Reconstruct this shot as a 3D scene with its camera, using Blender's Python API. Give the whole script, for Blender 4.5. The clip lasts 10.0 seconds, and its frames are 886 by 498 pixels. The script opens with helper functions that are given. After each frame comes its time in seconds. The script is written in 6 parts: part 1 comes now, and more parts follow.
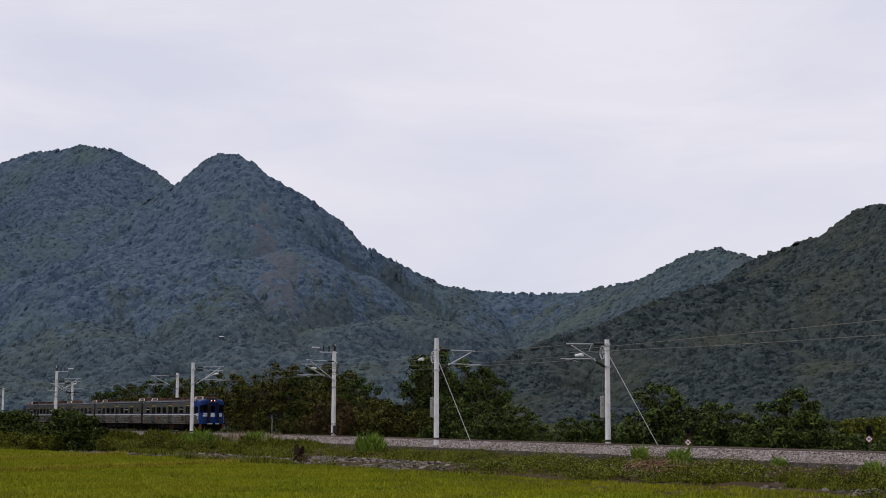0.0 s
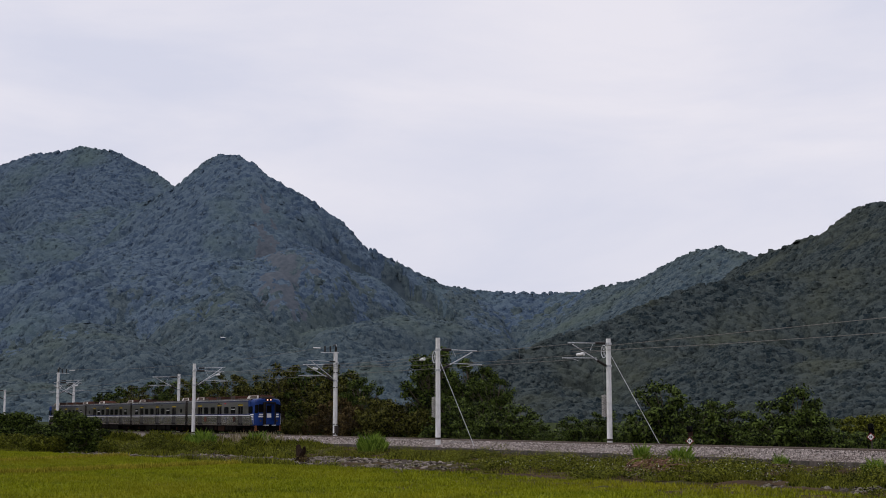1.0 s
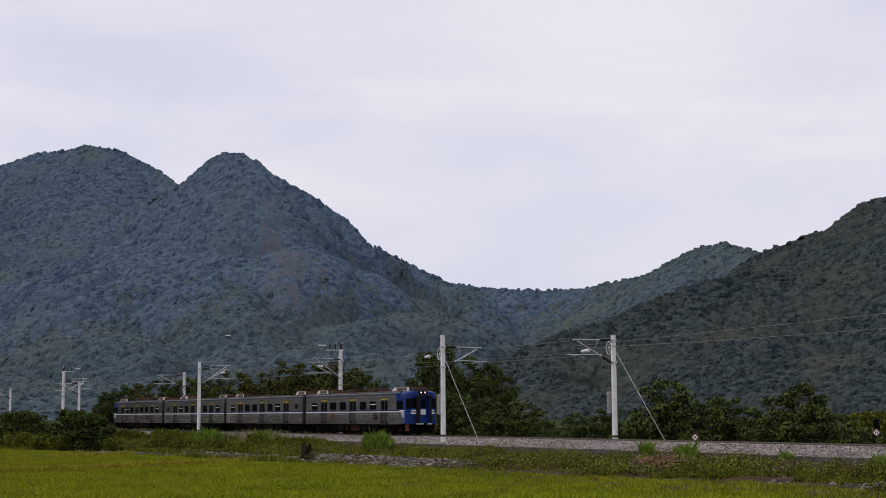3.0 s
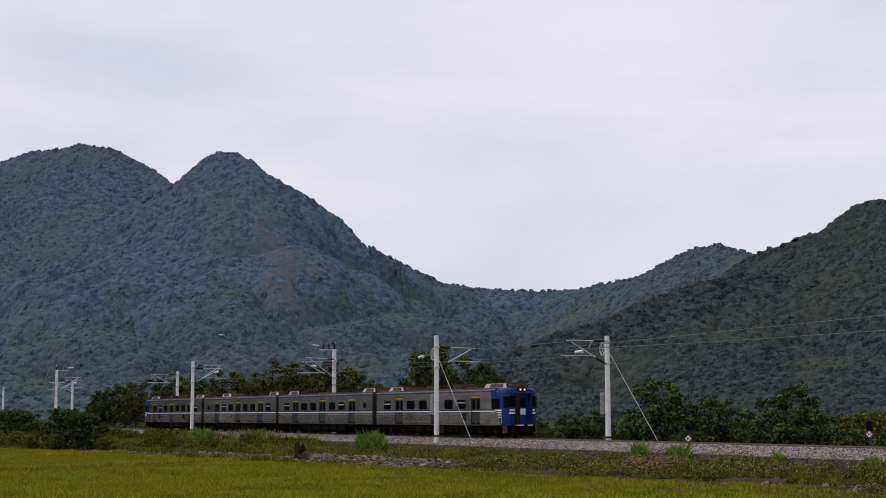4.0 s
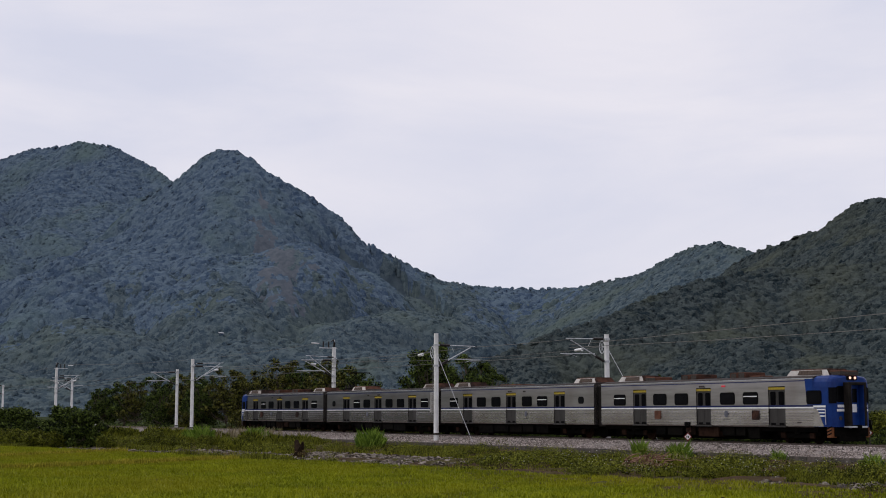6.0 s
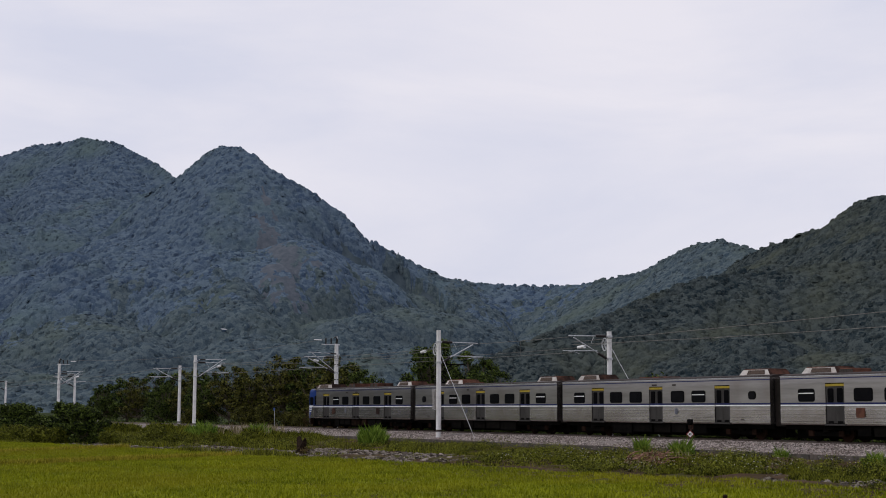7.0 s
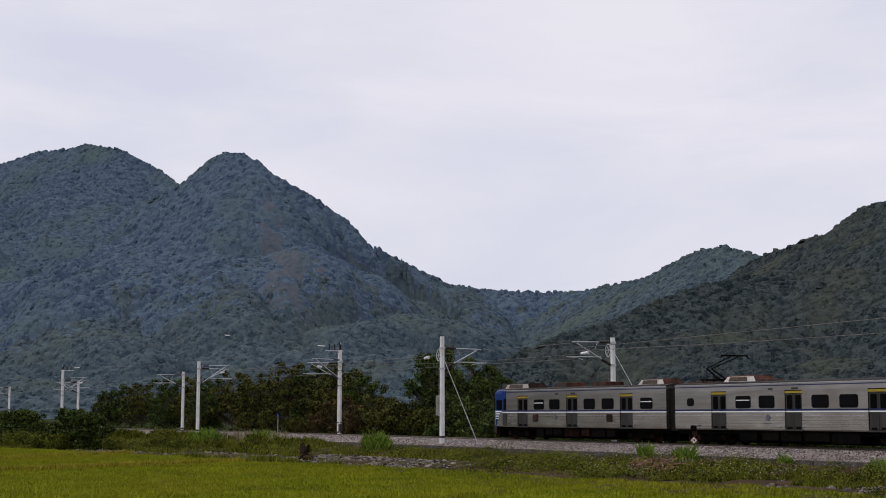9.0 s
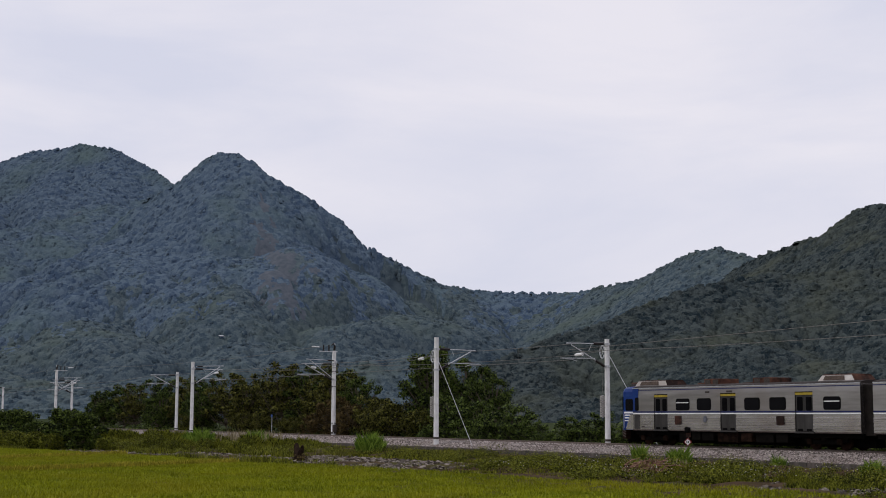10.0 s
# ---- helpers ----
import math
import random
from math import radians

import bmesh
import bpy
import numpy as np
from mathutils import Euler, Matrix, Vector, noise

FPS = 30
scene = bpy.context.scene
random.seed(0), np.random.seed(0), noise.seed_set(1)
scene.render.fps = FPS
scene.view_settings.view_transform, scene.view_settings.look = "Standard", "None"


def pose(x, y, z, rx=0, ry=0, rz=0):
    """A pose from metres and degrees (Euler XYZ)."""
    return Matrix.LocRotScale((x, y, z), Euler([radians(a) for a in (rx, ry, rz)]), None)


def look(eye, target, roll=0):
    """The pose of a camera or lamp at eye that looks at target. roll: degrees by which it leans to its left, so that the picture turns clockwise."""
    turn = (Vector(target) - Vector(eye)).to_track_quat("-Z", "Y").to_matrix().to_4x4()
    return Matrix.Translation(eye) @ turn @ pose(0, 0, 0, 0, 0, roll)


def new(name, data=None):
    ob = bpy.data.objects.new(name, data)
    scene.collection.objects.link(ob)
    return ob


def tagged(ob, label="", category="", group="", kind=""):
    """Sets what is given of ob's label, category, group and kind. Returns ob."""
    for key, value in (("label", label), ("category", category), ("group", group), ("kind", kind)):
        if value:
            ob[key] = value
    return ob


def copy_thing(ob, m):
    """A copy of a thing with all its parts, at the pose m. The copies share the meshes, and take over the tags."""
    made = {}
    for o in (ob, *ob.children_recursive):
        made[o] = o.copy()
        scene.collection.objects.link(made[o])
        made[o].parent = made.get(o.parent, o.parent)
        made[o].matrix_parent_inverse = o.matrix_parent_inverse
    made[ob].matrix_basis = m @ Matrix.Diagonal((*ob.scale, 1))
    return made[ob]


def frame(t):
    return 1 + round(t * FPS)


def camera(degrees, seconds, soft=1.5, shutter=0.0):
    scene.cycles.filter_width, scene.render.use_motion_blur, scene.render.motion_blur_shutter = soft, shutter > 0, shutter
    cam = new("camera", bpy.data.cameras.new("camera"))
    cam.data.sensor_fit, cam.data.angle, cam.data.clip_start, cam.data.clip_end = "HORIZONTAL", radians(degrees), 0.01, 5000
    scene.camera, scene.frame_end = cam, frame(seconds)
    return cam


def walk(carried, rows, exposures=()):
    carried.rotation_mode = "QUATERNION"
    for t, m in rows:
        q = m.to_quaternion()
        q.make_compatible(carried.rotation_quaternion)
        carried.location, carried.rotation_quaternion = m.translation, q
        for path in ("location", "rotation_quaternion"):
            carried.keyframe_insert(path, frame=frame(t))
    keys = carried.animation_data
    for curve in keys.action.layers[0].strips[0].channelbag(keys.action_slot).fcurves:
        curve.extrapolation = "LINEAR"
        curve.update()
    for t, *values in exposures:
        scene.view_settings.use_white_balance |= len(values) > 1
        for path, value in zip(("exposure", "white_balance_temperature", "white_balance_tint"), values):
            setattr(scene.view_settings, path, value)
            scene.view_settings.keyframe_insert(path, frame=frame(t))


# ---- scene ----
# World: x runs along the railway, y away from the camera across it, z up; z = 0 is the top of the rails.
cam = camera(35.06, 10.0, soft=1.0)
EYE_Z = 1.606
walk(cam, [
    (0.0, pose(0, 0, 1.606, 96.854, -0.149, 60.307)),
    (0.5, pose(0, 0, 1.606, 96.847, -0.136, 60.284)),
    (1.0, pose(0, 0, 1.606, 96.848, 0.116, 60.372)),
    (1.5, pose(0, 0, 1.606, 96.804, -0.005, 60.661)),
    (2.0, pose(0, 0, 1.606, 96.725, 0.157, 60.737)),
    (2.5, pose(0, 0, 1.606, 96.724, 0.393, 60.681)),
    (4.0, pose(0, 0, 1.606, 96.744, 0.108, 60.315)),
    (4.5, pose(0, 0, 1.606, 96.721, 0.215, 60.258)),
    (5.0, pose(0, 0, 1.606, 96.753, 0.226, 60.227)),
    (5.5, pose(0, 0, 1.606, 96.733, 0.150, 60.258)),
    (7.0, pose(0, 0, 1.606, 96.538, -0.068, 60.398)),
    (7.5, pose(0, 0, 1.606, 96.604, -0.155, 60.438)),
    (8.0, pose(0, 0, 1.606, 96.697, -0.064, 60.504)),
    (8.5, pose(0, 0, 1.606, 96.740, -0.148, 60.526)),
    (9.0, pose(0, 0, 1.606, 96.786, -0.061, 60.540)),
    (9.5, pose(0, 0, 1.606, 96.801, -0.103, 60.482)),
    (10.0, pose(0, 0, 1.606, 96.830, -0.205, 60.299)),
])
scene.view_settings.exposure = 0.0

# ---- overcast daylight ----
SUN_ELEVATION, SUN_AZIMUTH = radians(52), radians(200)


def make_world():
    world = bpy.data.worlds.new("overcast_sky")
    scene.world = world
    world.use_nodes = True
    nt = world.node_tree
    nt.nodes.clear()
    out = nt.nodes.new("ShaderNodeOutputWorld")
    sky = nt.nodes.new("ShaderNodeTexSky")
    sky.sky_type = "NISHITA"
    sky.sun_disc = False
    sky.sun_elevation = SUN_ELEVATION
    sky.sun_rotation = SUN_AZIMUTH
    sky.air_density, sky.dust_density = 1.0, 2.0
    blue = nt.nodes.new("ShaderNodeBackground")
    blue.inputs["Strength"].default_value = 0.1
    nt.links.new(sky.outputs["Color"], blue.inputs["Color"])
    # the cloud deck: long soft streaks, flattened towards the horizon
    co = nt.nodes.new("ShaderNodeTexCoord")
    mp = nt.nodes.new("ShaderNodeMapping")
    mp.inputs["Scale"].default_value = (1.0, 1.0, 3.6)
    mp.inputs["Rotation"].default_value = (radians(3), radians(4), 0)
    nt.links.new(co.outputs["Generated"], mp.inputs["Vector"])
    n1 = nt.nodes.new("ShaderNodeTexNoise")
    n1.inputs["Scale"].default_value = 3.2
    n1.inputs["Detail"].default_value = 7
    n1.inputs["Roughness"].default_value = 0.55
    n1.inputs["Distortion"].default_value = 0.5
    nt.links.new(mp.outputs["Vector"], n1.inputs["Vector"])
    ramp = nt.nodes.new("ShaderNodeValToRGB")
    ramp.color_ramp.elements[0].position = 0.30
    ramp.color_ramp.elements[0].color = (0.655, 0.665, 0.785, 1)
    ramp.color_ramp.elements[1].position = 0.66
    ramp.color_ramp.elements[1].color = (0.80, 0.775, 0.845, 1)
    nt.links.new(n1.outputs["Fac"], ramp.inputs["Fac"])
    deck = nt.nodes.new("ShaderNodeBackground")
    deck.inputs["Strength"].default_value = 1.06
    nt.links.new(ramp.outputs["Color"], deck.inputs["Color"])
    mix = nt.nodes.new("ShaderNodeMixShader")
    mix.inputs["Fac"].default_value = 0.93
    nt.links.new(blue.outputs["Background"], mix.inputs[1])
    nt.links.new(deck.outputs["Background"], mix.inputs[2])
    nt.links.new(mix.outputs["Shader"], out.inputs["Surface"])


make_world()
sun_data = bpy.data.lights.new("sun", "SUN")
sun_data.energy = 1.1
sun_data.angle = radians(18)
sun_data.color = (1.0, 0.96, 0.9)
sun = new("sun", sun_data)
# high, behind the camera and to its left
sun.matrix_world = look((0, 0, 300), (110, 120, 300 - 210))


# ---- materials ----
def node_material(name, dark, light, scale=4.0, rough=0.8, metal=0.0, bump=0.2, bump_scale=None,
                  island=0.0, patch=None, patch_scale=0.1, patch_amount=0.5, stretch=(1, 1, 1),
                  specular=0.15, per_object=0.0, bump_distance=0.02):
    """Two colours mixed by fine noise; optional large patches of a third colour, piece-to-piece shifts and relief."""
    m = bpy.data.materials.new(name)
    m.use_nodes = True
    nt = m.node_tree
    b = nt.nodes["Principled BSDF"]
    b.inputs["Roughness"].default_value = rough
    b.inputs["Metallic"].default_value = metal
    b.inputs["Specular IOR Level"].default_value = specular
    co = nt.nodes.new("ShaderNodeTexCoord")
    mp = nt.nodes.new("ShaderNodeMapping")
    mp.inputs["Scale"].default_value = stretch
    nt.links.new(co.outputs["Object"], mp.inputs["Vector"])
    n1 = nt.nodes.new("ShaderNodeTexNoise")
    n1.inputs["Scale"].default_value = scale
    n1.inputs["Detail"].default_value = 6
    n1.inputs["Roughness"].default_value = 0.62
    nt.links.new(mp.outputs["Vector"], n1.inputs["Vector"])
    ramp = nt.nodes.new("ShaderNodeValToRGB")
    ramp.color_ramp.elements[0].position = 0.32
    ramp.color_ramp.elements[1].position = 0.68
    ramp.color_ramp.elements[0].color = (*dark, 1)
    ramp.color_ramp.elements[1].color = (*light, 1)
    fac = n1.outputs["Fac"]
    for amount, source in ((island, "ShaderNodeNewGeometry"), (per_object, "ShaderNodeObjectInfo")):
        if amount:
            g = nt.nodes.new(source)
            mr = nt.nodes.new("ShaderNodeMapRange")
            mr.inputs["To Min"].default_value = -amount
            mr.inputs["To Max"].default_value = amount
            nt.links.new(g.outputs["Random Per Island" if source.endswith("Geometry") else "Random"], mr.inputs["Value"])
            add = nt.nodes.new("ShaderNodeMath")
            nt.links.new(fac, add.inputs[0])
            nt.links.new(mr.outputs["Result"], add.inputs[1])
            fac = add.outputs["Value"]
    nt.links.new(fac, ramp.inputs["Fac"])
    colour = ramp.outputs["Color"]
    if patch:
        n2 = nt.nodes.new("ShaderNodeTexNoise")
        n2.inputs["Scale"].default_value = patch_scale
        n2.inputs["Detail"].default_value = 4
        nt.links.new(co.outputs["Object"], n2.inputs["Vector"])
        r2 = nt.nodes.new("ShaderNodeMapRange")
        r2.inputs["From Min"].default_value = 0.46
        r2.inputs["From Max"].default_value = 0.66
        r2.inputs["To Max"].default_value = patch_amount
        nt.links.new(n2.outputs["Fac"], r2.inputs["Value"])
        mx = nt.nodes.new("ShaderNodeMixRGB")
        mx.inputs["Color2"].default_value = (*patch, 1)
        nt.links.new(r2.outputs["Result"], mx.inputs["Fac"])
        nt.links.new(colour, mx.inputs["Color1"])
        colour = mx.outputs["Color"]
    nt.links.new(colour, b.inputs["Base Color"])
    if bump:
        n3 = nt.nodes.new("ShaderNodeTexNoise")
        n3.inputs["Scale"].default_value = bump_scale or scale * 3
        n3.inputs["Detail"].default_value = 5
        nt.links.new(mp.outputs["Vector"], n3.inputs["Vector"])
        bp = nt.nodes.new("ShaderNodeBump")
        bp.inputs["Strength"].default_value = bump
        bp.inputs["Distance"].default_value = bump_distance
        nt.links.new(n3.outputs["Fac"], bp.inputs["Height"])
        nt.links.new(bp.outputs["Normal"], b.inputs["Normal"])
    return m


def glow_material(name, colour, strength):
    m = bpy.data.materials.new(name)
    m.use_nodes = True
    b = m.node_tree.nodes["Principled BSDF"]
    b.inputs["Base Color"].default_value = (*colour, 1)
    b.inputs["Emission Color"].default_value = (*colour, 1)
    b.inputs["Emission Strength"].default_value = strength
    return m


def canopy_material(name, dark, light, patch, cell, bump_distance, patch_scale, bump=0.58):
    """Treetops: each crown its own tone, with leaf mottling and wide patches of paler growth."""
    m = bpy.data.materials.new(name)
    m.use_nodes = True
    nt = m.node_tree
    b = nt.nodes["Principled BSDF"]
    b.inputs["Roughness"].default_value = 0.95
    b.inputs["Specular IOR Level"].default_value = 0.02
    co = nt.nodes.new("ShaderNodeTexCoord")
    # leaf noise bends the crowns' edges
    wob = nt.nodes.new("ShaderNodeTexNoise")
    wob.inputs["Scale"].default_value = 2.0 / cell
    wob.inputs["Detail"].default_value = 3
    nt.links.new(co.outputs["Object"], wob.inputs["Vector"])
    bend = nt.nodes.new("ShaderNodeVectorMath")
    bend.operation = "MULTIPLY_ADD"
    bend.inputs[1].default_value = (cell * 0.9,) * 3
    nt.links.new(wob.outputs["Color"], bend.inputs[0])
    nt.links.new(co.outputs["Object"], bend.inputs[2])
    n0 = nt.nodes.new("ShaderNodeTexVoronoi")
    n0.inputs["Scale"].default_value = 1.25 / cell
    nt.links.new(bend.outputs["Vector"], n0.inputs["Vector"])
    n1 = nt.nodes.new("ShaderNodeTexNoise")
    n1.inputs["Scale"].default_value = 3.4 / cell
    n1.inputs["Detail"].default_value = 5
    n1.inputs["Roughness"].default_value = 0.7
    nt.links.new(co.outputs["Object"], n1.inputs["Vector"])
    crown = nt.nodes.new("ShaderNodeMath")
    crown.operation = "MULTIPLY_ADD"
    crown.inputs[1].default_value = 1.15
    crown.inputs[2].default_value = -1.12
    nt.links.new(n0.outputs["Color"], crown.inputs[0])
    mixv = nt.nodes.new("ShaderNodeMath")
    mixv.operation = "MULTIPLY_ADD"
    mixv.inputs[1].default_value = 2.2
    nt.links.new(n1.outputs["Fac"], mixv.inputs[0])
    nt.links.new(crown.outputs["Value"], mixv.inputs[2])
    ramp = nt.nodes.new("ShaderNodeValToRGB")
    ramp.color_ramp.elements[0].position = 0.1
    ramp.color_ramp.elements[1].position = 0.9
    ramp.color_ramp.elements[0].color = (*dark, 1)
    ramp.color_ramp.elements[1].color = (*light, 1)
    nt.links.new(mixv.outputs["Value"], ramp.inputs["Fac"])
    n2 = nt.nodes.new("ShaderNodeTexNoise")
    n2.inputs["Scale"].default_value = patch_scale
    n2.inputs["Detail"].default_value = 6
    n2.inputs["Roughness"].default_value = 0.65
    nt.links.new(co.outputs["Object"], n2.inputs["Vector"])
    r2 = nt.nodes.new("ShaderNodeMapRange")
    r2.inputs["From Min"].default_value = 0.48
    r2.inputs["From Max"].default_value = 0.68
    r2.inputs["To Max"].default_value = 0.7
    nt.links.new(n2.outputs["Fac"], r2.inputs["Value"])
    mx = nt.nodes.new("ShaderNodeMixRGB")
    mx.inputs["Color2"].default_value = (*patch, 1)
    nt.links.new(r2.outputs["Result"], mx.inputs["Fac"])
    nt.links.new(ramp.outputs["Color"], mx.inputs["Color1"])
    nt.links.new(mx.outputs["Color"], b.inputs["Base Color"])
    bp = nt.nodes.new("ShaderNodeBump")
    bp.inputs["Strength"].default_value = bump
    bp.inputs["Distance"].default_value = bump_distance
    dome = nt.nodes.new("ShaderNodeMath")
    dome.operation = "MULTIPLY_ADD"
    dome.inputs[1].default_value = -1.6
    nt.links.new(n0.outputs["Distance"], dome.inputs[0])
    nt.links.new(n1.outputs["Fac"], dome.inputs[2])
    nt.links.new(dome.outputs["Value"], bp.inputs["Height"])
    nt.links.new(bp.outputs["Normal"], b.inputs["Normal"])
    return m


# Distance haze is painted into these hill colours, bluest on the farthest.
M_FAR_HAZED_WOOD = canopy_material("hazed_far_forest", (0.040, 0.064, 0.105), (0.096, 0.132, 0.170), (0.086, 0.122, 0.112), 7.6, 1.4, 0.006, 0.3)
M_MID_HAZED_WOOD = canopy_material("less_hazed_forest", (0.033, 0.052, 0.071), (0.088, 0.115, 0.127), (0.082, 0.105, 0.088), 6.5, 1.3, 0.009, 0.35)
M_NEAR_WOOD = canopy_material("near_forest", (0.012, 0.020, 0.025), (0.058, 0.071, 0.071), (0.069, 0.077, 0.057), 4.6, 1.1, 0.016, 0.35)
M_HILL_SOIL = node_material("hazed_hill_undergrowth", (0.040, 0.058, 0.074), (0.080, 0.104, 0.118), 0.06, 0.95, 0, 0.6, 0.2, specular=0.03, bump_distance=2.0)
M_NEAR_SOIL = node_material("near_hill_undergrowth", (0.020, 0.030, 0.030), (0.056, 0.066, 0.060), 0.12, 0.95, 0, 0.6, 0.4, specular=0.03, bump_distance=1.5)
M_ROCK = node_material("hazed_hill_rock", (0.066, 0.080, 0.099), (0.104, 0.117, 0.137), 0.12, 0.95, 0, 0.7, 0.3, specular=0.03, bump_distance=1.5)
M_LEAF = [
    node_material("dark_broad_leaf", (0.004, 0.009, 0.002), (0.076, 0.106, 0.020), 0.6, 0.65, 0, 0.0, island=0.42, specular=0.06),
    node_material("olive_leaf", (0.007, 0.010, 0.002), (0.112, 0.110, 0.022), 0.6, 0.65, 0, 0.0, island=0.42, specular=0.06),
    node_material("vine_leaf", (0.004, 0.009, 0.002), (0.088, 0.124, 0.024), 0.8, 0.6, 0, 0.0, island=0.44, specular=0.08),
    node_material("bamboo_leaf", (0.024, 0.030, 0.004), (0.164, 0.176, 0.022), 0.8, 0.65, 0, 0.0, island=0.30, specular=0.06),
    node_material("dry_leaf", (0.024, 0.018, 0.008), (0.105, 0.075, 0.028), 0.8, 0.75, 0, 0.0, island=0.30, specular=0.06),
]
M_BARK = node_material("grey_brown_bark", (0.05, 0.038, 0.028), (0.17, 0.14, 0.11), 6, 0.9, 0, 0.6, stretch=(1, 1, 0.25))
M_RICE = node_material("rice_leaf", (0.112, 0.136, 0.004), (0.250, 0.268, 0.008), 0.35, 0.6, 0, 0.0, island=0.22,
                       patch=(0.225, 0.205, 0.010), patch_scale=0.09, patch_amount=0.6, specular=0.06)
M_PADDY = node_material("paddy_ground", (0.110, 0.128, 0.004), (0.190, 0.205, 0.007), 1.5, 0.95, 0, 0.5, 6, specular=0.03,
                        patch=(0.125, 0.13, 0.010), patch_scale=0.07, patch_amount=0.5)
M_STUBBLE = node_material("dry_levee_grass", (0.17, 0.155, 0.015), (0.36, 0.31, 0.035), 0.8, 0.8, 0, 0.0, island=0.35, specular=0.06)
M_WEED = node_material("bank_weed", (0.026, 0.031, 0.005), (0.222, 0.230, 0.022), 0.7, 0.65, 0, 0.0, island=0.30,
                       patch=(0.13, 0.12, 0.03), patch_scale=0.25, patch_amount=0.45, specular=0.06)
M_TALLGRASS = node_material("tall_green_grass", (0.060, 0.112, 0.012), (0.205, 0.290, 0.042), 0.9, 0.6, 0, 0.0, island=0.30, specular=0.06)
M_RANK = node_material("rank_green_weed", (0.018, 0.024, 0.004), (0.190, 0.200, 0.022), 0.8, 0.7, 0, 0.0, island=0.35, specular=0.06)
M_REED = node_material("dry_reed", (0.16, 0.13, 0.07), (0.36, 0.31, 0.19), 0.9, 0.8, 0, 0.0, island=0.3, specular=0.06)
M_FLOWER = node_material("white_petal", (0.6, 0.6, 0.52), (0.8, 0.8, 0.75), 3, 0.7, 0, 0.0, specular=0.06)
M_SOIL = node_material("bank_soil", (0.028, 0.017, 0.010), (0.080, 0.052, 0.031), 0.9, 0.95, 0, 0.7, 5,
                       patch=(0.052, 0.056, 0.014), patch_scale=0.35, patch_amount=0.7, specular=0.03, bump_distance=0.08)
M_PLAIN = node_material("plain_grassland", (0.014, 0.022, 0.008), (0.040, 0.052, 0.018), 0.05, 0.95, 0, 0.4, 0.5,
                        patch=(0.035, 0.045, 0.016), patch_scale=0.01, specular=0.03)
M_BALLAST = node_material("ballast_bed", (0.10, 0.087, 0.081), (0.31, 0.275, 0.258), 9, 0.95, 0, 1.0, 16, specular=0.06, bump_distance=0.06,
                          patch=(0.12, 0.095, 0.075), patch_scale=0.6, patch_amount=0.5)
M_GRAVEL = node_material("ballast_stone", (0.10, 0.083, 0.075), (0.50, 0.435, 0.405), 3, 0.95, 0, 0.3, 20, island=0.38, specular=0.06,
                         patch=(0.15, 0.115, 0.09), patch_scale=0.5, patch_amount=0.4)
M_STONE = node_material("grey_field_stone", (0.070, 0.058, 0.048), (0.25, 0.215, 0.185), 2.5, 0.9, 0, 0.5, 9, per_object=0.3, specular=0.06)
M_KERB = node_material("weathered_concrete", (0.050, 0.042, 0.037), (0.150, 0.130, 0.116), 2.2, 0.9, 0, 0.5, 12, stretch=(1, 1, 0.4),
                       patch=(0.04, 0.04, 0.035), patch_scale=0.9, patch_amount=0.7, specular=0.06)
M_POLE = node_material("pale_spun_concrete", (0.64, 0.63, 0.625), (0.86, 0.855, 0.85), 3, 0.85, 0, 0.3, 15, stretch=(1, 1, 0.3),
                       patch=(0.42, 0.41, 0.39), patch_scale=1.4, patch_amount=0.42, specular=0.08)
M_GALV = node_material("galvanised_steel", (0.38, 0.39, 0.41), (0.62, 0.63, 0.65), 8, 0.5, 0.5, 0.1)
M_INSUL = node_material("brown_black_insulator", (0.012, 0.010, 0.010), (0.03, 0.024, 0.022), 8, 0.3, 0, 0.0)
M_PORCELAIN = node_material("white_fitting", (0.62, 0.62, 0.62), (0.78, 0.78, 0.78), 8, 0.4, 0, 0.0)
M_WIRE = node_material("weathered_copper_wire", (0.10, 0.095, 0.09), (0.20, 0.19, 0.18), 8, 0.6, 0.3, 0.0)
M_RUSTRAIL = node_material("rail_steel", (0.11, 0.085, 0.07), (0.22, 0.18, 0.155), 12, 0.6, 0.5, 0.2)
M_SLEEPER = node_material("concrete_sleeper", (0.22, 0.21, 0.2), (0.38, 0.36, 0.34), 5, 0.9, 0, 0.3)
M_STEEL = node_material("brushed_stainless_side", (0.31, 0.29, 0.275), (0.465, 0.437, 0.415), 1.2, 0.24, 0.95, 0.05, 30, stretch=(0.25, 1, 2.5),
                        patch=(0.28, 0.24, 0.215), patch_scale=0.5, patch_amount=0.5, per_object=0.08)
# Flat upper panels, darkened in colour for the dark land they mirror.
M_DIM_FLATSTEEL = node_material("reflection_dimmed_flat_steel", (0.24, 0.225, 0.213), (0.36, 0.34, 0.324), 1.2, 0.30, 0.95, 0.05, 30, stretch=(0.25, 1, 2.5),
                            patch=(0.22, 0.19, 0.172), patch_scale=0.5, patch_amount=0.5, per_object=0.08)
M_DOORSTEEL = node_material("dull_door_steel", (0.034, 0.032, 0.030), (0.062, 0.058, 0.055), 2, 0.5, 0.3, 0.05, 30, stretch=(1, 1, 0.3))
M_EMBLEM = node_material("faded_emblem_paint", (0.085, 0.09, 0.11), (0.14, 0.145, 0.165), 6, 0.6, 0, 0.0)
M_ROOF = node_material("dirty_roof", (0.014, 0.011, 0.010), (0.040, 0.032, 0.029), 1.0, 0.8, 0, 0.2, 12, stretch=(0.4, 1, 1), per_object=0.1)
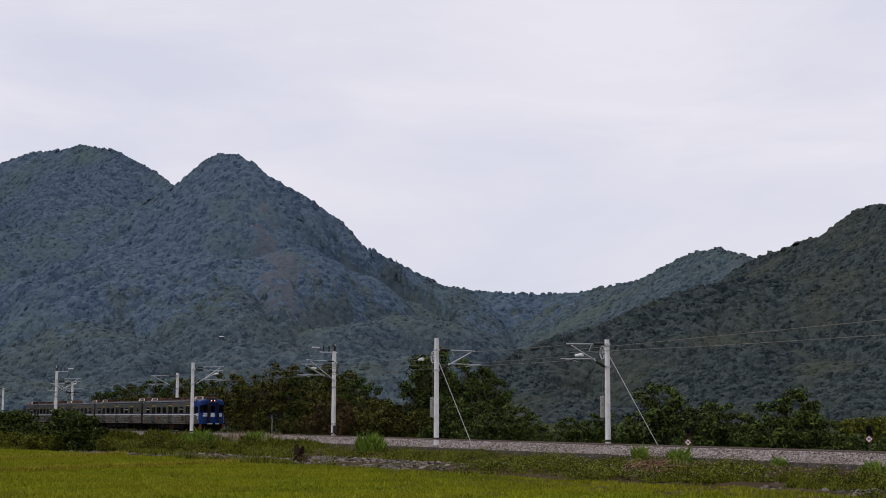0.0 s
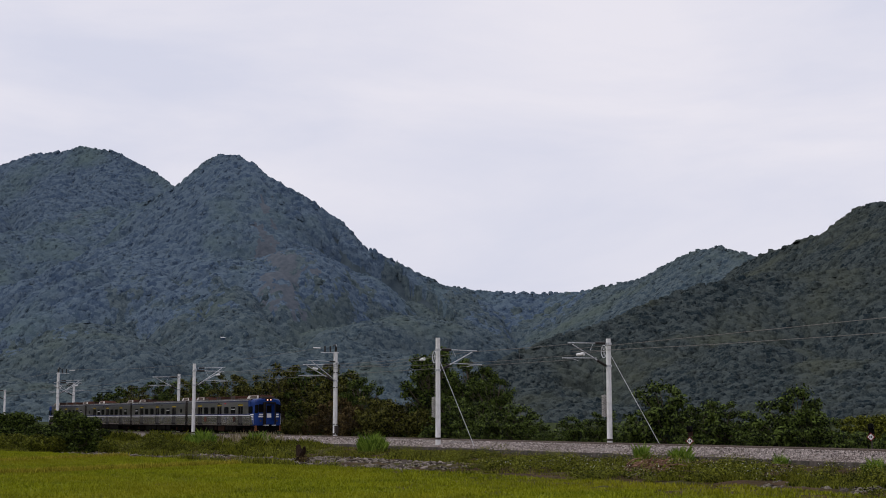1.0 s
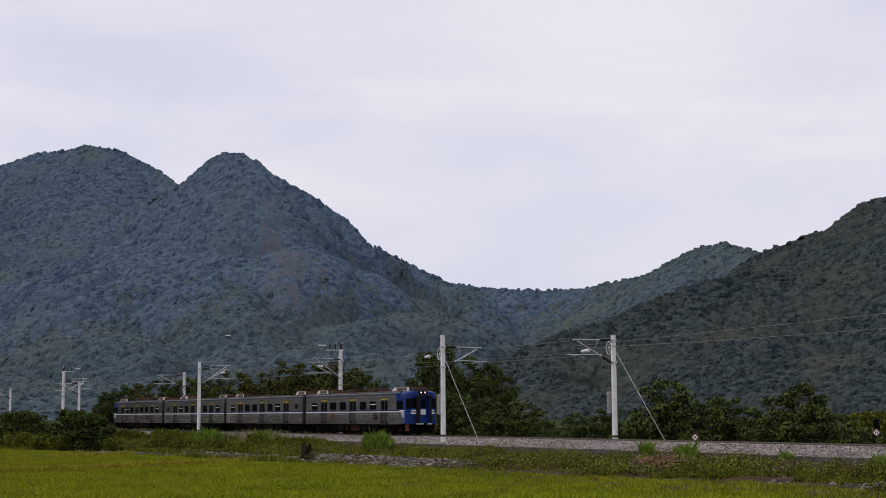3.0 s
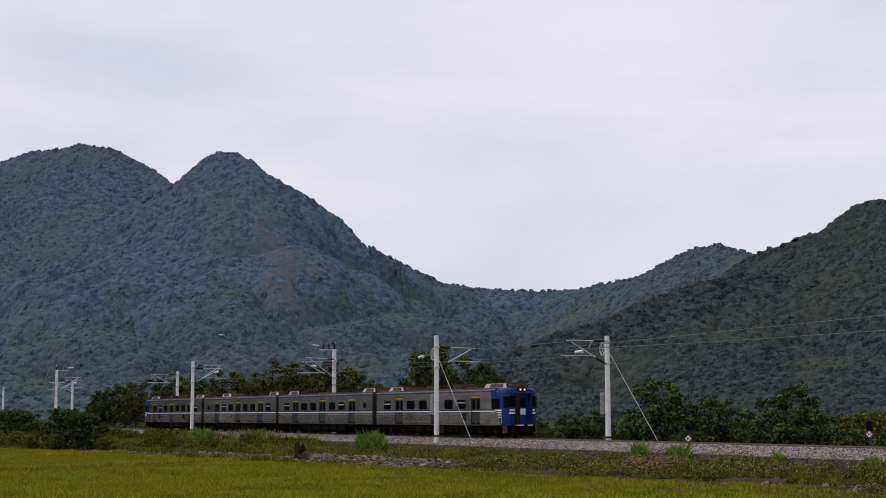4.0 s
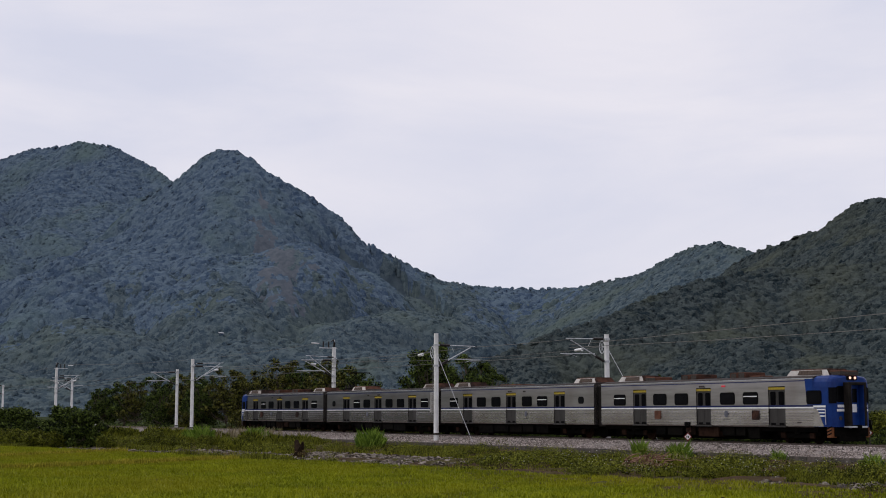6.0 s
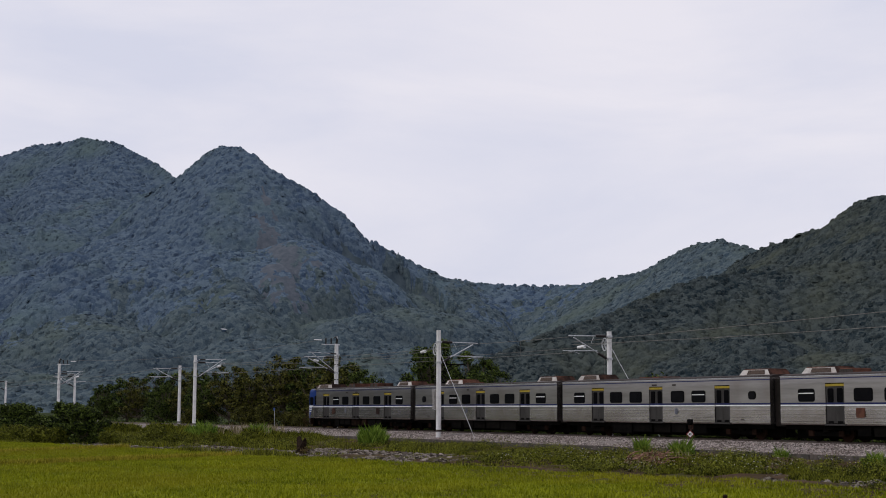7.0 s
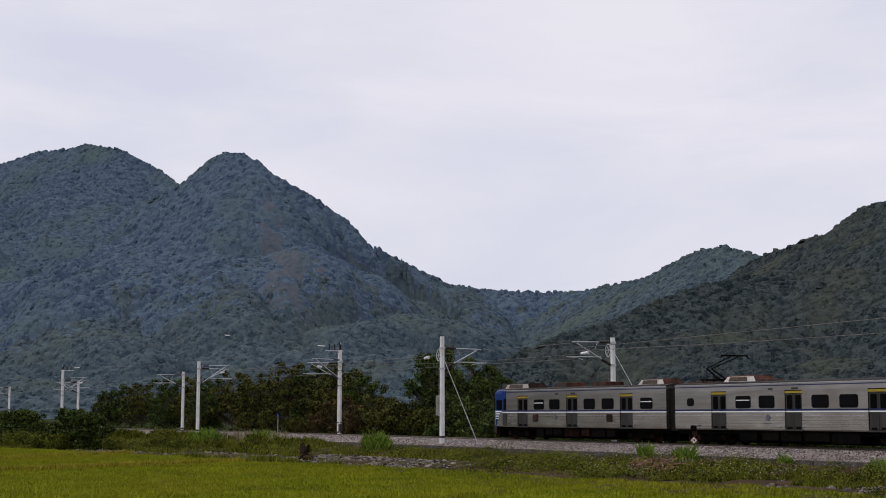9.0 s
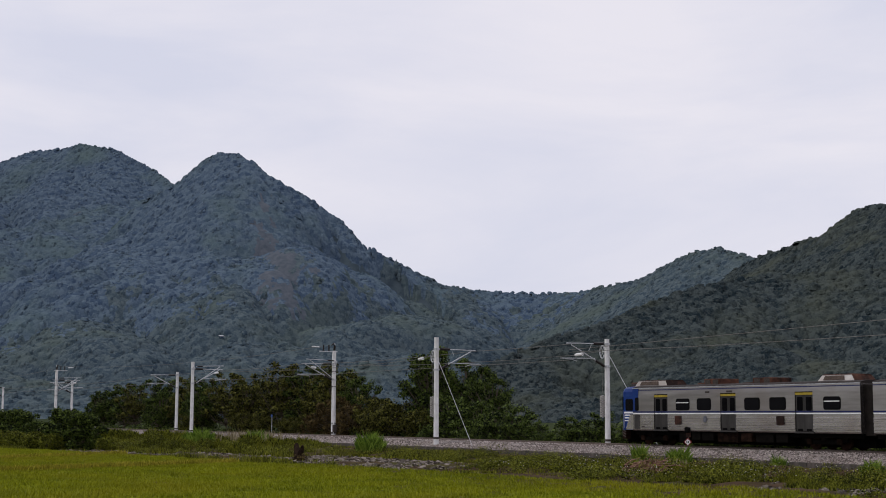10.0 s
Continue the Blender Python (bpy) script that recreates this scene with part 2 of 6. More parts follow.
M_RUSTBOX = node_material("rust_stained_roof_box", (0.016, 0.008, 0.006), (0.115, 0.050, 0.032), 2.2, 0.85, 0, 0.3, 14, per_object=0.2)
M_ACWHITE = node_material("off_white_cooler_cover", (0.36, 0.335, 0.315), (0.66, 0.63, 0.60), 1.6, 0.6, 0, 0.1, 14,
                          patch=(0.34, 0.26, 0.21), patch_scale=1.1, patch_amount=0.45, per_object=0.25)
M_FINMESH = node_material("rusty_cooler_mesh", (0.040, 0.030, 0.024), (0.115, 0.085, 0.070), 10, 0.8, 0, 0.3)
M_GRILLE = node_material("dark_grille", (0.030, 0.025, 0.022), (0.075, 0.062, 0.055), 12, 0.7, 0, 0.3)
M_BLUE = node_material("deep_blue_paint", (0.004, 0.022, 0.125), (0.007, 0.038, 0.185), 2.0, 0.38, 0, 0.03, 20,
                       patch=(0.012, 0.022, 0.10), patch_scale=0.9, patch_amount=0.4)
M_DARKBLUE = node_material("navy_stripe_paint", (0.009, 0.015, 0.068), (0.015, 0.025, 0.105), 2.0, 0.4, 0, 0.0)
M_WHITE = node_material("white_stripe_paint", (0.68, 0.68, 0.68), (0.82, 0.82, 0.82), 2.0, 0.45, 0, 0.0)
M_YELLOW = node_material("ochre_yellow_paint", (0.27, 0.20, 0.026), (0.40, 0.30, 0.045), 5.0, 0.55, 0, 0.0)
M_ORANGE = node_material("orange_hazard_paint", (0.11, 0.040, 0.016), (0.20, 0.075, 0.028), 5.0, 0.55, 0, 0.0)
M_RED = node_material("red_sign_paint", (0.13, 0.014, 0.014), (0.21, 0.028, 0.026), 5.0, 0.5, 0, 0.0)
M_BLACK = node_material("black_rubber_paint", (0.002, 0.002, 0.002), (0.006, 0.006, 0.006), 6.0, 0.6, 0, 0.05, specular=0.03)
M_UNDER = node_material("sooty_underframe", (0.002, 0.002, 0.002), (0.007, 0.006, 0.005), 3.0, 0.9, 0, 0.3, 12, per_object=0.1, specular=0.03)
M_UNDERBROWN = node_material("brown_brake_dust", (0.005, 0.003, 0.002), (0.030, 0.016, 0.011), 3.0, 0.9, 0, 0.3, 12, per_object=0.25, specular=0.03)
M_GLASS = node_material("dark_tinted_glass", (0.002, 0.002, 0.003), (0.005, 0.005, 0.006), 1.5, 0.2, 0, 0.0, specular=0.04)
M_DOORGLASS = node_material("grey_door_glass", (0.003, 0.003, 0.004), (0.008, 0.008, 0.009), 1.5, 0.25, 0, 0.0, specular=0.05)
M_GANGWAY = node_material("folded_gangway_rubber", (0.006, 0.005, 0.004), (0.017, 0.013, 0.011), 3, 0.85, 0, 0.2)
M_LIGHT = glow_material("lit_headlamp", (1.0, 0.52, 0.38), 1.15)
M_REDLIGHT = glow_material("red_side_lamp", (0.6, 0.03, 0.05), 0.12)
M_STUMP = node_material("rotten_dark_wood", (0.010, 0.007, 0.005), (0.040, 0.026, 0.018), 5.0, 0.95, 0, 0.6, specular=0.03)
M_BLUESIGN = node_material("blue_sign_plate", (0.03, 0.06, 0.18), (0.04, 0.09, 0.25), 5.0, 0.5, 0, 0.0)


# ---- mesh helpers ----
def part(name, bm, material, parent=None, label="", smooth=False):
    """Links a bmesh as one mesh object under a thing or under a part."""
    me = bpy.data.meshes.new(name)
    if smooth:
        for f in bm.faces:
            f.smooth = True
    bm.to_mesh(me)
    bm.free()
    for m in material if isinstance(material, (list, tuple)) else [material]:
        me.materials.append(m)
    ob = new(name, me)
    ob.parent = parent
    if label:
        tagged(ob, label)
    return ob


def fast_mesh(name, verts, faces, material, smooth=True):
    """A joined mesh of many like pieces, from arrays of points and equal-sided faces."""
    me = bpy.data.meshes.new(name)
    nv, nf, k = len(verts), len(faces), faces.shape[1]
    me.vertices.add(nv)
    me.vertices.foreach_set("co", np.ascontiguousarray(verts, np.float32).ravel())
    me.loops.add(nf * k)
    me.loops.foreach_set("vertex_index", np.ascontiguousarray(faces, np.int32).ravel())
    me.polygons.add(nf)
    me.polygons.foreach_set("loop_start", np.arange(0, nf * k, k, dtype=np.int32))
    me.polygons.foreach_set("use_smooth", np.full(nf, smooth, dtype=bool))
    me.update(calc_edges=True)
    me.validate()
    me.materials.append(material)
    return new(name, me)


def box(bm, x0, x1, y0, y1, z0, z1, bevel=0.0):
    made = bmesh.ops.create_cube(bm, size=1, matrix=Matrix.Translation(((x0 + x1) / 2, (y0 + y1) / 2, (z0 + z1) / 2))
                                 @ Matrix.Diagonal((x1 - x0, y1 - y0, z1 - z0, 1)))
    if bevel:
        edges = {e for v in made["verts"] for e in v.link_edges}
        bmesh.ops.bevel(bm, geom=list(edges), offset=bevel, segments=2, affect="EDGES", profile=0.5)
    return bm


def boxed(*a, **k):
    return box(bmesh.new(), *a, **k)


def tube(bm, a, b, r0, r1=None, sides=8):
    a, b = Vector(a), Vector(b)
    d = b - a
    m = Matrix.Translation((a + b) / 2) @ d.to_track_quat("Z", "Y").to_matrix().to_4x4()
    bmesh.ops.create_cone(bm, cap_ends=True, segments=sides, radius1=r0, radius2=r0 if r1 is None else r1, depth=d.length, matrix=m)
    return bm


def tubed(*a, **k):
    return tube(bmesh.new(), *a, **k)


def chain(bm, points, radii, sides=6):
    """One connected tube swept along the points, closed at both ends."""
    pts = [Vector(p) for p in points]
    rings = []
    for k, (p, r) in enumerate(zip(pts, radii)):
        d = (pts[min(k + 1, len(pts) - 1)] - pts[max(k - 1, 0)]).normalized()
        side = d.cross(Vector((0, 0, 1)) if abs(d.z) < 0.9 else Vector((1, 0, 0))).normalized()
        up = side.cross(d)
        rings.append([bm.verts.new(p + (side * math.cos(i * math.tau / sides) + up * math.sin(i * math.tau / sides)) * r) for i in range(sides)])
    for a, b in zip(rings, rings[1:]):
        for i in range(sides):
            j = (i + 1) % sides
            bm.faces.new((a[i], a[j], b[j], b[i]))
    bm.faces.new(rings[0][::-1])
    bm.faces.new(rings[-1])
    return bm


def prism(bm, outline, axis_from, axis_to, place):
    """Extrudes a closed 2D outline; place(u, v, w) gives the point."""
    a = [bm.verts.new(place(u, v, axis_from)) for u, v in outline]
    b = [bm.verts.new(place(u, v, axis_to)) for u, v in outline]
    bm.faces.new(a)
    bm.faces.new(b[::-1])
    n = len(outline)
    for i in range(n):
        bm.faces.new((a[i], b[i], b[(i + 1) % n], a[(i + 1) % n])[::-1])
    bmesh.ops.recalc_face_normals(bm, faces=bm.faces[:])
    return bm


def rounded(x0, x1, z0, z1, r, n=4):
    pts = []
    for cx, cz, a0 in ((x1 - r, z1 - r, 0), (x0 + r, z1 - r, 90), (x0 + r, z0 + r, 180), (x1 - r, z0 + r, 270)):
        pts += [(cx + r * math.cos(radians(a0 + 90 * i / n)), cz + r * math.sin(radians(a0 + 90 * i / n))) for i in range(n + 1)]
    return pts


def thing(name, label, category, group="", at=(0, 0, 0)):
    ob = new(name)
    ob.empty_display_size = 0.2
    ob.location = at
    return tagged(ob, label, category, group)


# ---- land ----
TRACK_Y = 53.24
FIELD_Z = -1.4
RIDGES = {
    "back": [(-3000, 420, 470), (-2849, 543, 487), (-2787, 595, 497), (-2727, 635, 512), (-2665, 679, 509), (-2609, 696, 513),
             (-2543, 747, 495), (-2475, 797, 451), (-2365, 809, 400), (-2248, 839, 330)],
    "peak": [(-2040, 640, 320), (-2009, 678, 343), (-1991, 698, 363), (-1976, 710, 377), (-1950, 725, 389), (-1912, 739, 382),
             (-1885, 754, 369), (-1857, 769, 344), (-1829, 810, 317), (-1787, 853, 276), (-1758, 866, 245), (-1733, 916, 215),
             (-1702, 971, 183), (-1709, 1040, 179), (-1661, 1114, 174), (-1593, 1125, 172), (-1525, 1133, 177), (-1462, 1133, 179),
             (-1405, 1125, 192), (-1344, 1121, 203), (-1286, 1112, 202), (-1221, 1110, 183)],
    "right": [(-1125, 992, 155), (-1065, 984, 167), (-1032, 976, 167), (-1002, 978, 174), (-969, 982, 178), (-948, 976, 186),
              (-927, 968, 193), (-901, 964, 194), (-878, 959, 190), (-819, 944, 185), (-747, 939, 181), (-560, 930, 170), (-350, 930, 160)],
    "spur": [(-380, 870, 118), (-560, 840, 116), (-690, 792, 110), (-737, 762, 110), (-771, 728, 109), (-785, 697, 105), (-794, 656, 96), (-793, 609, 80),
             (-794, 575, 67), (-797, 535, 56), (-797, 498, 42), (-778, 452, 18)],
    # range added out of view, to darken reflections in the train's sides
    "unseen_range": [(-3000, 420, 470), (-2900, 150, 650), (-2600, -150, 850), (-2350, -420, 900), (-2100, -700, 700), (-1900, -1000, 400)],
    "rib": [(-1950, 725, 376), (-1850, 690, 300), (-1770, 700, 250), (-1650, 650, 180), (-1560, 570, 95), (-1440, 520, 20)],
    "flank": [(-1829, 805, 294), (-1700, 790, 218), (-1600, 775, 160), (-1480, 730, 80)],
    "shoulder": [(-2300, 560, 330), (-2050, 480, 215), (-1800, 400, 110), (-1600, 340, 20)],
}
SLOPES = {"back": 0.85, "peak": 1.0, "right": 0.8, "spur": 0.55, "rib": 0.8, "flank": 0.7, "shoulder": 0.75, "unseen_range": 2.0}
# drop of each ridge below its trees, tuned to fit the camera's view
SKYLINE_DROP = {"back": 0.5, "peak": -1.5, "right": 0.0, "spur": 2, "rib": 4, "flank": 4, "shoulder": 4, "unseen_range": 4}


def value_noise(x, y, seed):
    """Smooth lattice noise in 0..1 on arrays."""
    xi, yi = np.floor(x).astype(np.int64), np.floor(y).astype(np.int64)
    fx, fy = x - xi, y - yi
    fx, fy = fx * fx * (3 - 2 * fx), fy * fy * (3 - 2 * fy)

    def h(a, b):
        n = (a * 374761393 + b * 668265263 + seed * 69069) & 0x7FFFFFFF
        n = ((n ^ (n >> 13)) * 1274126177) & 0x7FFFFFFF
        return ((n ^ (n >> 16)) & 0xFFFF) / 65535.0
    return ((h(xi, yi) * (1 - fx) + h(xi + 1, yi) * fx) * (1 - fy)
            + (h(xi, yi + 1) * (1 - fx) + h(xi + 1, yi + 1) * fx) * fy)


def hill_height(x, y):
    """Height of the hills: slopes fall from each ridge line, cut by gullies that deepen downhill."""
    best = np.full(x.shape, -50.0)
    drop = np.full(x.shape, 1e4)
    for name, pts in RIDGES.items():
        p = np.array(pts, float)
        for a, b in zip(p, p[1:]):
            dx, dy = b[0] - a[0], b[1] - a[1]
            u = np.clip(((x - a[0]) * dx + (y - a[1]) * dy) / (dx * dx + dy * dy), 0, 1)
            d = np.hypot(x - a[0] - u * dx, y - a[1] - u * dy)
            fall = np.where(d < 100, 0.9 * d, np.where(d < 350, 90 + 0.6 * (d - 100), 240 + 0.40 * (d - 350))) * SLOPES[name]
            if name == "peak":
                # gentler below the low saddle than below the summit
                fall = fall - 0.45 * np.minimum(d, 100) * np.clip((230 - a[2] - u * (b[2] - a[2])) / 50, 0, 1)
            z = a[2] - SKYLINE_DROP[name] + u * (b[2] - a[2]) - fall
            nearer = z > best
            best = np.where(nearer, z, best)
            drop = np.where(nearer, d, drop)
    reach = np.clip(drop / 160, 0, 1)
    gully = np.abs(value_noise(x / 150 + 3, y / 150, 3) - 0.5) * 2
    gully2 = np.abs(value_noise(x / 62, y / 62 + 9, 5) - 0.5) * 2
    low = np.clip(best / 60, 0.1, 1)
    return best - reach * low * (42 * (1 - gully) ** 2 + 16 * (1 - gully2) ** 2 - 6)


def slide_scar(x, y):
    """1 on the old rock slides that streak the middle mountain's face."""
    n = value_noise(x / 34, y / 34, 11) * 0.55 + value_noise(x / 11, y / 11, 12) * 0.45
    # down the fall line from under the summit
    u = np.clip((x + 1830) / 260, 0, 1)
    v = y - (752 - 72 * u)
    core = np.exp(-(v / (16 + 26 * u)) ** 2) * np.clip((x + 1845) / 40, 0, 1) * np.clip((-1550 - x) / 40, 0, 1)
    ledge = np.exp(-((y - 738) / 26) ** 2 - ((x + 1625) / 9) ** 2) + 0.9 * np.exp(-((y - 624) / 16) ** 2 - ((x + 2346) / 14) ** 2)
    return np.maximum(core * n * 1.15, ledge * n)


def crown_dome(rng, rings):
    """A knobbly dome, the visible cap of a tree crown of radius 1."""
    n = 7
    v = [(rng.uniform(-0.12, 0.12), rng.uniform(-0.12, 0.12), rng.uniform(0.85, 1.1))]
    for k in range(1, rings + 1):
        a = k / rings * 1.62
        for i in range(n):
            w = i * math.tau / n + k * 0.45 + rng.uniform(-0.2, 0.2)
            r = rng.uniform(0.80, 1.22)
            v.append((math.sin(a) * math.cos(w) * r, math.sin(a) * math.sin(w) * r, math.cos(a) * rng.uniform(0.8, 1.15)))
    f = [(0, 1 + i, 1 + (i + 1) % n) for i in range(n)]
    for k in range(rings - 1):
        p, q = 1 + k * n, 1 + (k + 1) * n
        for i in range(n):
            j = (i + 1) % n
            f += [(p + i, q + i, q + j), (p + i, q + j, p + j)]
    return np.array(v), np.array(f)


def scatter(shapes, place, radius, tall, turn, pick, tilt=None):
    """Joins copies of the shapes, one per place; tilt gives the slope on which each one leans."""
    vs, fs, base = [], [], 0
    for k, (sv, sf) in enumerate(shapes):
        idx = np.nonzero(pick == k)[0]
        if not len(idx):
            continue
        c, s = np.cos(turn[idx])[:, None], np.sin(turn[idx])[:, None]
        r = radius[idx][:, None]
        x = (sv[None, :, 0] * c - sv[None, :, 1] * s) * r + place[idx, 0:1]
        y = (sv[None, :, 0] * s + sv[None, :, 1] * c) * r + place[idx, 1:2]
        z = sv[None, :, 2] * r * tall[idx][:, None] + place[idx, 2:3]
        if tilt is not None:
            z = z + (x - place[idx, 0:1]) * tilt[idx, 0:1] + (y - place[idx, 1:2]) * tilt[idx, 1:2]
        vs.append(np.stack([x, y, z], -1).reshape(-1, 3))
        fs.append((sf[None] + (np.arange(len(idx)) * len(sv))[:, None, None] + base).reshape(-1, sf.shape[1]))
        base += len(idx) * len(sv)
    return np.concatenate(vs), np.concatenate(fs)


def hill_facets(x0, x1, y0, y1, step, lift):
    """A sheet over the hills, lowered by lift under the trees."""
    gx, gy = np.meshgrid(np.arange(x0, x1, step), np.arange(y0, y1, step), indexing="ij")
    z = np.maximum(hill_height(gx, gy), -6) - lift
    nx, ny = gx.shape
    i = (np.arange(nx - 1)[:, None] * ny + np.arange(ny - 1)[None, :]).ravel()
    return np.stack([gx, gy, z], -1).reshape(-1, 3), np.stack([i, i + ny, i + ny + 1, i + 1], -1)


def thinner_haze(x, y, z):
    """True where the forest colour holds less painted haze: low or near, with a ragged edge."""
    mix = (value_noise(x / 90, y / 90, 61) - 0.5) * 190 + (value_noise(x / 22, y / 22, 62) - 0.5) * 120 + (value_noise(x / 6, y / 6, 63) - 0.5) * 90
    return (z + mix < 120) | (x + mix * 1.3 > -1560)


def crowns(x, y, cell, seed):
    """Rounded treetops on a jittered lattice: height 0..1 over the ground."""
    cx, cy = np.floor(x / cell).astype(np.int64), np.floor(y / cell).astype(np.int64)
    best = np.zeros(x.shape)

    def h(a, b, k):
        n = (a * 374761393 + b * 668265263 + (seed + k) * 69069) & 0x7FFFFFFF
        n = ((n ^ (n >> 13)) * 1274126177) & 0x7FFFFFFF
        return ((n ^ (n >> 16)) & 0xFFFF) / 65535.0
    for i in (-1, 0, 1):
        for j in (-1, 0, 1):
            px = (cx + i + h(cx + i, cy + j, 1)) * cell
            py = (cy + j + h(cx + i, cy + j, 2)) * cell
            r = cell * (0.55 + 0.45 * h(cx + i, cy + j, 3))
            d = ((x - px) ** 2 + (y - py) ** 2) / r ** 2
            best = np.maximum(best, np.sqrt(np.clip(1 - d, 0, 1)) * (0.55 + 0.5 * h(cx + i, cy + j, 4)))
    return best


def make_canopy(name, x0, x1, y0, y1, step, cell, tall, material, label, near):
    """The closed forest canopy, kept only on slopes turned to the camera and within its view."""
    xs, ys = np.arange(x0, x1, step), np.arange(y0, y1, step)
    gx, gy = np.meshgrid(xs, ys, indexing="ij")
    rng = np.random.default_rng(3)
    gx = gx + rng.uniform(-0.2, 0.2, gx.shape) * step
    gy = gy + rng.uniform(-0.2, 0.2, gy.shape) * step
    z0 = hill_height(gx, gy)
    scar = slide_scar(gx, gy)
    wood = np.clip((0.62 - scar) / 0.35, 0.25, 1)
    c = np.maximum(crowns(gx, gy, cell, 17), crowns(gx + 50, gy, cell * 0.62, 23) * 0.72)
    c = c + (value_noise(gx / (cell * 0.28), gy / (cell * 0.28), 29) - 0.5) * 0.30
    z = z0 + wood * tall * (c - 0.55) * (0.7 + 0.6 * value_noise(gx / 60, gy / 60, 7))
    far = np.hypot(gx, gy)
    sx, sy = np.gradient(z0, step)
    # the crowns swell out from the slope, not only upwards
    swell = (z - z0) * 0.75 / (1 + sx * sx + sy * sy)
    facing = (sx * gx + sy * gy) / far
    bearing = np.degrees(np.arctan2(gy, -gx))
    keep = (z0 > -4) & (facing > -0.35) & (bearing > 9.0) & (bearing < 57)
    patch_near = (gx > -1180) & (gy < 1008)
    keep &= patch_near if near else ~patch_near
    nx, ny = gx.shape
    v = np.stack([gx - sx * swell, gy - sy * swell, z], -1).reshape(-1, 3)
    i = (np.arange(nx - 1)[:, None] * ny + np.arange(ny - 1)[None, :]).ravel()
    f = np.stack([i, i + ny, i + ny + 1, i + 1], -1)
    f = f[keep.ravel()[f].any(1)]
    m0 = v[f].mean(1)
    speck = (value_noise(m0[:, 0] / 5, m0[:, 1] / 5, 64) - 0.5) * 0.45 + (value_noise(m0[:, 0] / 16, m0[:, 1] / 16, 65) - 0.5) * 0.4
    bare = scar.ravel()[f].mean(1) + speck > 0.42
    used = np.unique(f)
    remap = np.zeros(len(v), np.int64)
    remap[used] = np.arange(len(used))
    ob = tagged(fast_mesh(name, v[used], remap[f], material), label, "forest", kind="stuff")
    ob.data.materials.append(M_ROCK)
    index = bare.astype(np.int32)
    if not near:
        # low and near forest gets the darker colour with less painted haze
        ob.data.materials.append(M_MID_HAZED_WOOD)
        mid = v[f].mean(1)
        index[thinner_haze(mid[:, 0], mid[:, 1], mid[:, 2]) & (index == 0)] = 2
    ob.data.polygons.foreach_set("material_index", index)


def make_single_crowns(name, x0, x1, y0, y1, gap, size, material, near):
    """Taller trees that stand out of the canopy, closer together along the skylines."""
    rng = np.random.default_rng(27)
    gx, gy = np.meshgrid(np.arange(x0, x1, gap), np.arange(y0, y1, gap), indexing="ij")
    xy = [np.column_stack([(gx + rng.uniform(-0.5, 0.5, gx.shape) * gap).ravel(), (gy + rng.uniform(-0.5, 0.5, gy.shape) * gap).ravel()])]
    for ridge in ("back", "peak", "right", "spur"):
        for a, b in zip(RIDGES[ridge], RIDGES[ridge][1:]):
            a, b = np.array(a[:2], float), np.array(b[:2], float)
            n = int(np.hypot(*(b - a)) / (gap * 0.30))
            xy.append(a + (b - a) * rng.random((n, 1)) + rng.normal(0, 5.0, (n, 2)))
    x, y = np.concatenate(xy).T
    z = hill_height(x, y)
    e = 6.0
    sx = (hill_height(x + e, y) - hill_height(x - e, y)) / (2 * e)
    sy = (hill_height(x, y + e) - hill_height(x, y - e)) / (2 * e)
    bearing = np.degrees(np.arctan2(y, -x))
    here = (x > -1180) & (y < 1008)
    keep = (z > -3) & ((sx * x + sy * y) / np.hypot(x, y) > -0.35) & (bearing > 9) & (bearing < 57) & (slide_scar(x, y) < 0.3) & (here if near else ~here)
    x, y, z, sx, sy = x[keep], y[keep], z[keep], sx[keep], sy[keep]
    n = len(x)
    r = size * rng.lognormal(0, 0.28, n)
    pr = random.Random(4)
    shapes = [crown_dome(pr, 2) for _ in range(12)]
    v, f = scatter(shapes, np.column_stack([x, y, z + r * rng.uniform(-0.4, 0.15, n)]), r, rng.uniform(0.6, 1.05, n), rng.uniform(0, 6.3, n), rng.integers(0, 12, n),
                   0.8 * np.column_stack([sx, sy]))
    ob = tagged(fast_mesh(name, v, f, material), "rounded treetops standing out of the mountain forest", "forest", kind="stuff")
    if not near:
        ob.data.materials.append(M_MID_HAZED_WOOD)
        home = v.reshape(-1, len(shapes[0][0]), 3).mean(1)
        ob.data.polygons.foreach_set("material_index", np.repeat(thinner_haze(*home.T).astype(np.int32), len(shapes[0][1])))


def make_hills():
    v, f = hill_facets(-3400, -250, -1300, 1500, 16.0, 9.0)
    f = f[(v[f][:, :, 2] > -14.9).any(1)]
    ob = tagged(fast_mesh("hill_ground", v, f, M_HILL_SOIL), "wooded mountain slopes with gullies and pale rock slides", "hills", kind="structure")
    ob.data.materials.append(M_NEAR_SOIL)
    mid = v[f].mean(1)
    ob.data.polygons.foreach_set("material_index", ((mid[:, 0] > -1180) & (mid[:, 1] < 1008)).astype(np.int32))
    make_canopy("far_woods", -3000, -1040, 200, 1260, 2.8, 7.6, 4.2, M_FAR_HAZED_WOOD, "dense forest on the high mountains, tinted with painted blue haze", False)
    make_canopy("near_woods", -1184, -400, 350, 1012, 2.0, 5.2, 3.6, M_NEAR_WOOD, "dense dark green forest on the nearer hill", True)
    make_single_crowns("far_treetops", -3000, -1040, 200, 1260, 9.4, 3.1, M_FAR_HAZED_WOOD, False)
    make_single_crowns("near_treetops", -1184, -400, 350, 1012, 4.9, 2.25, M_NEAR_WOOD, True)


make_hills()


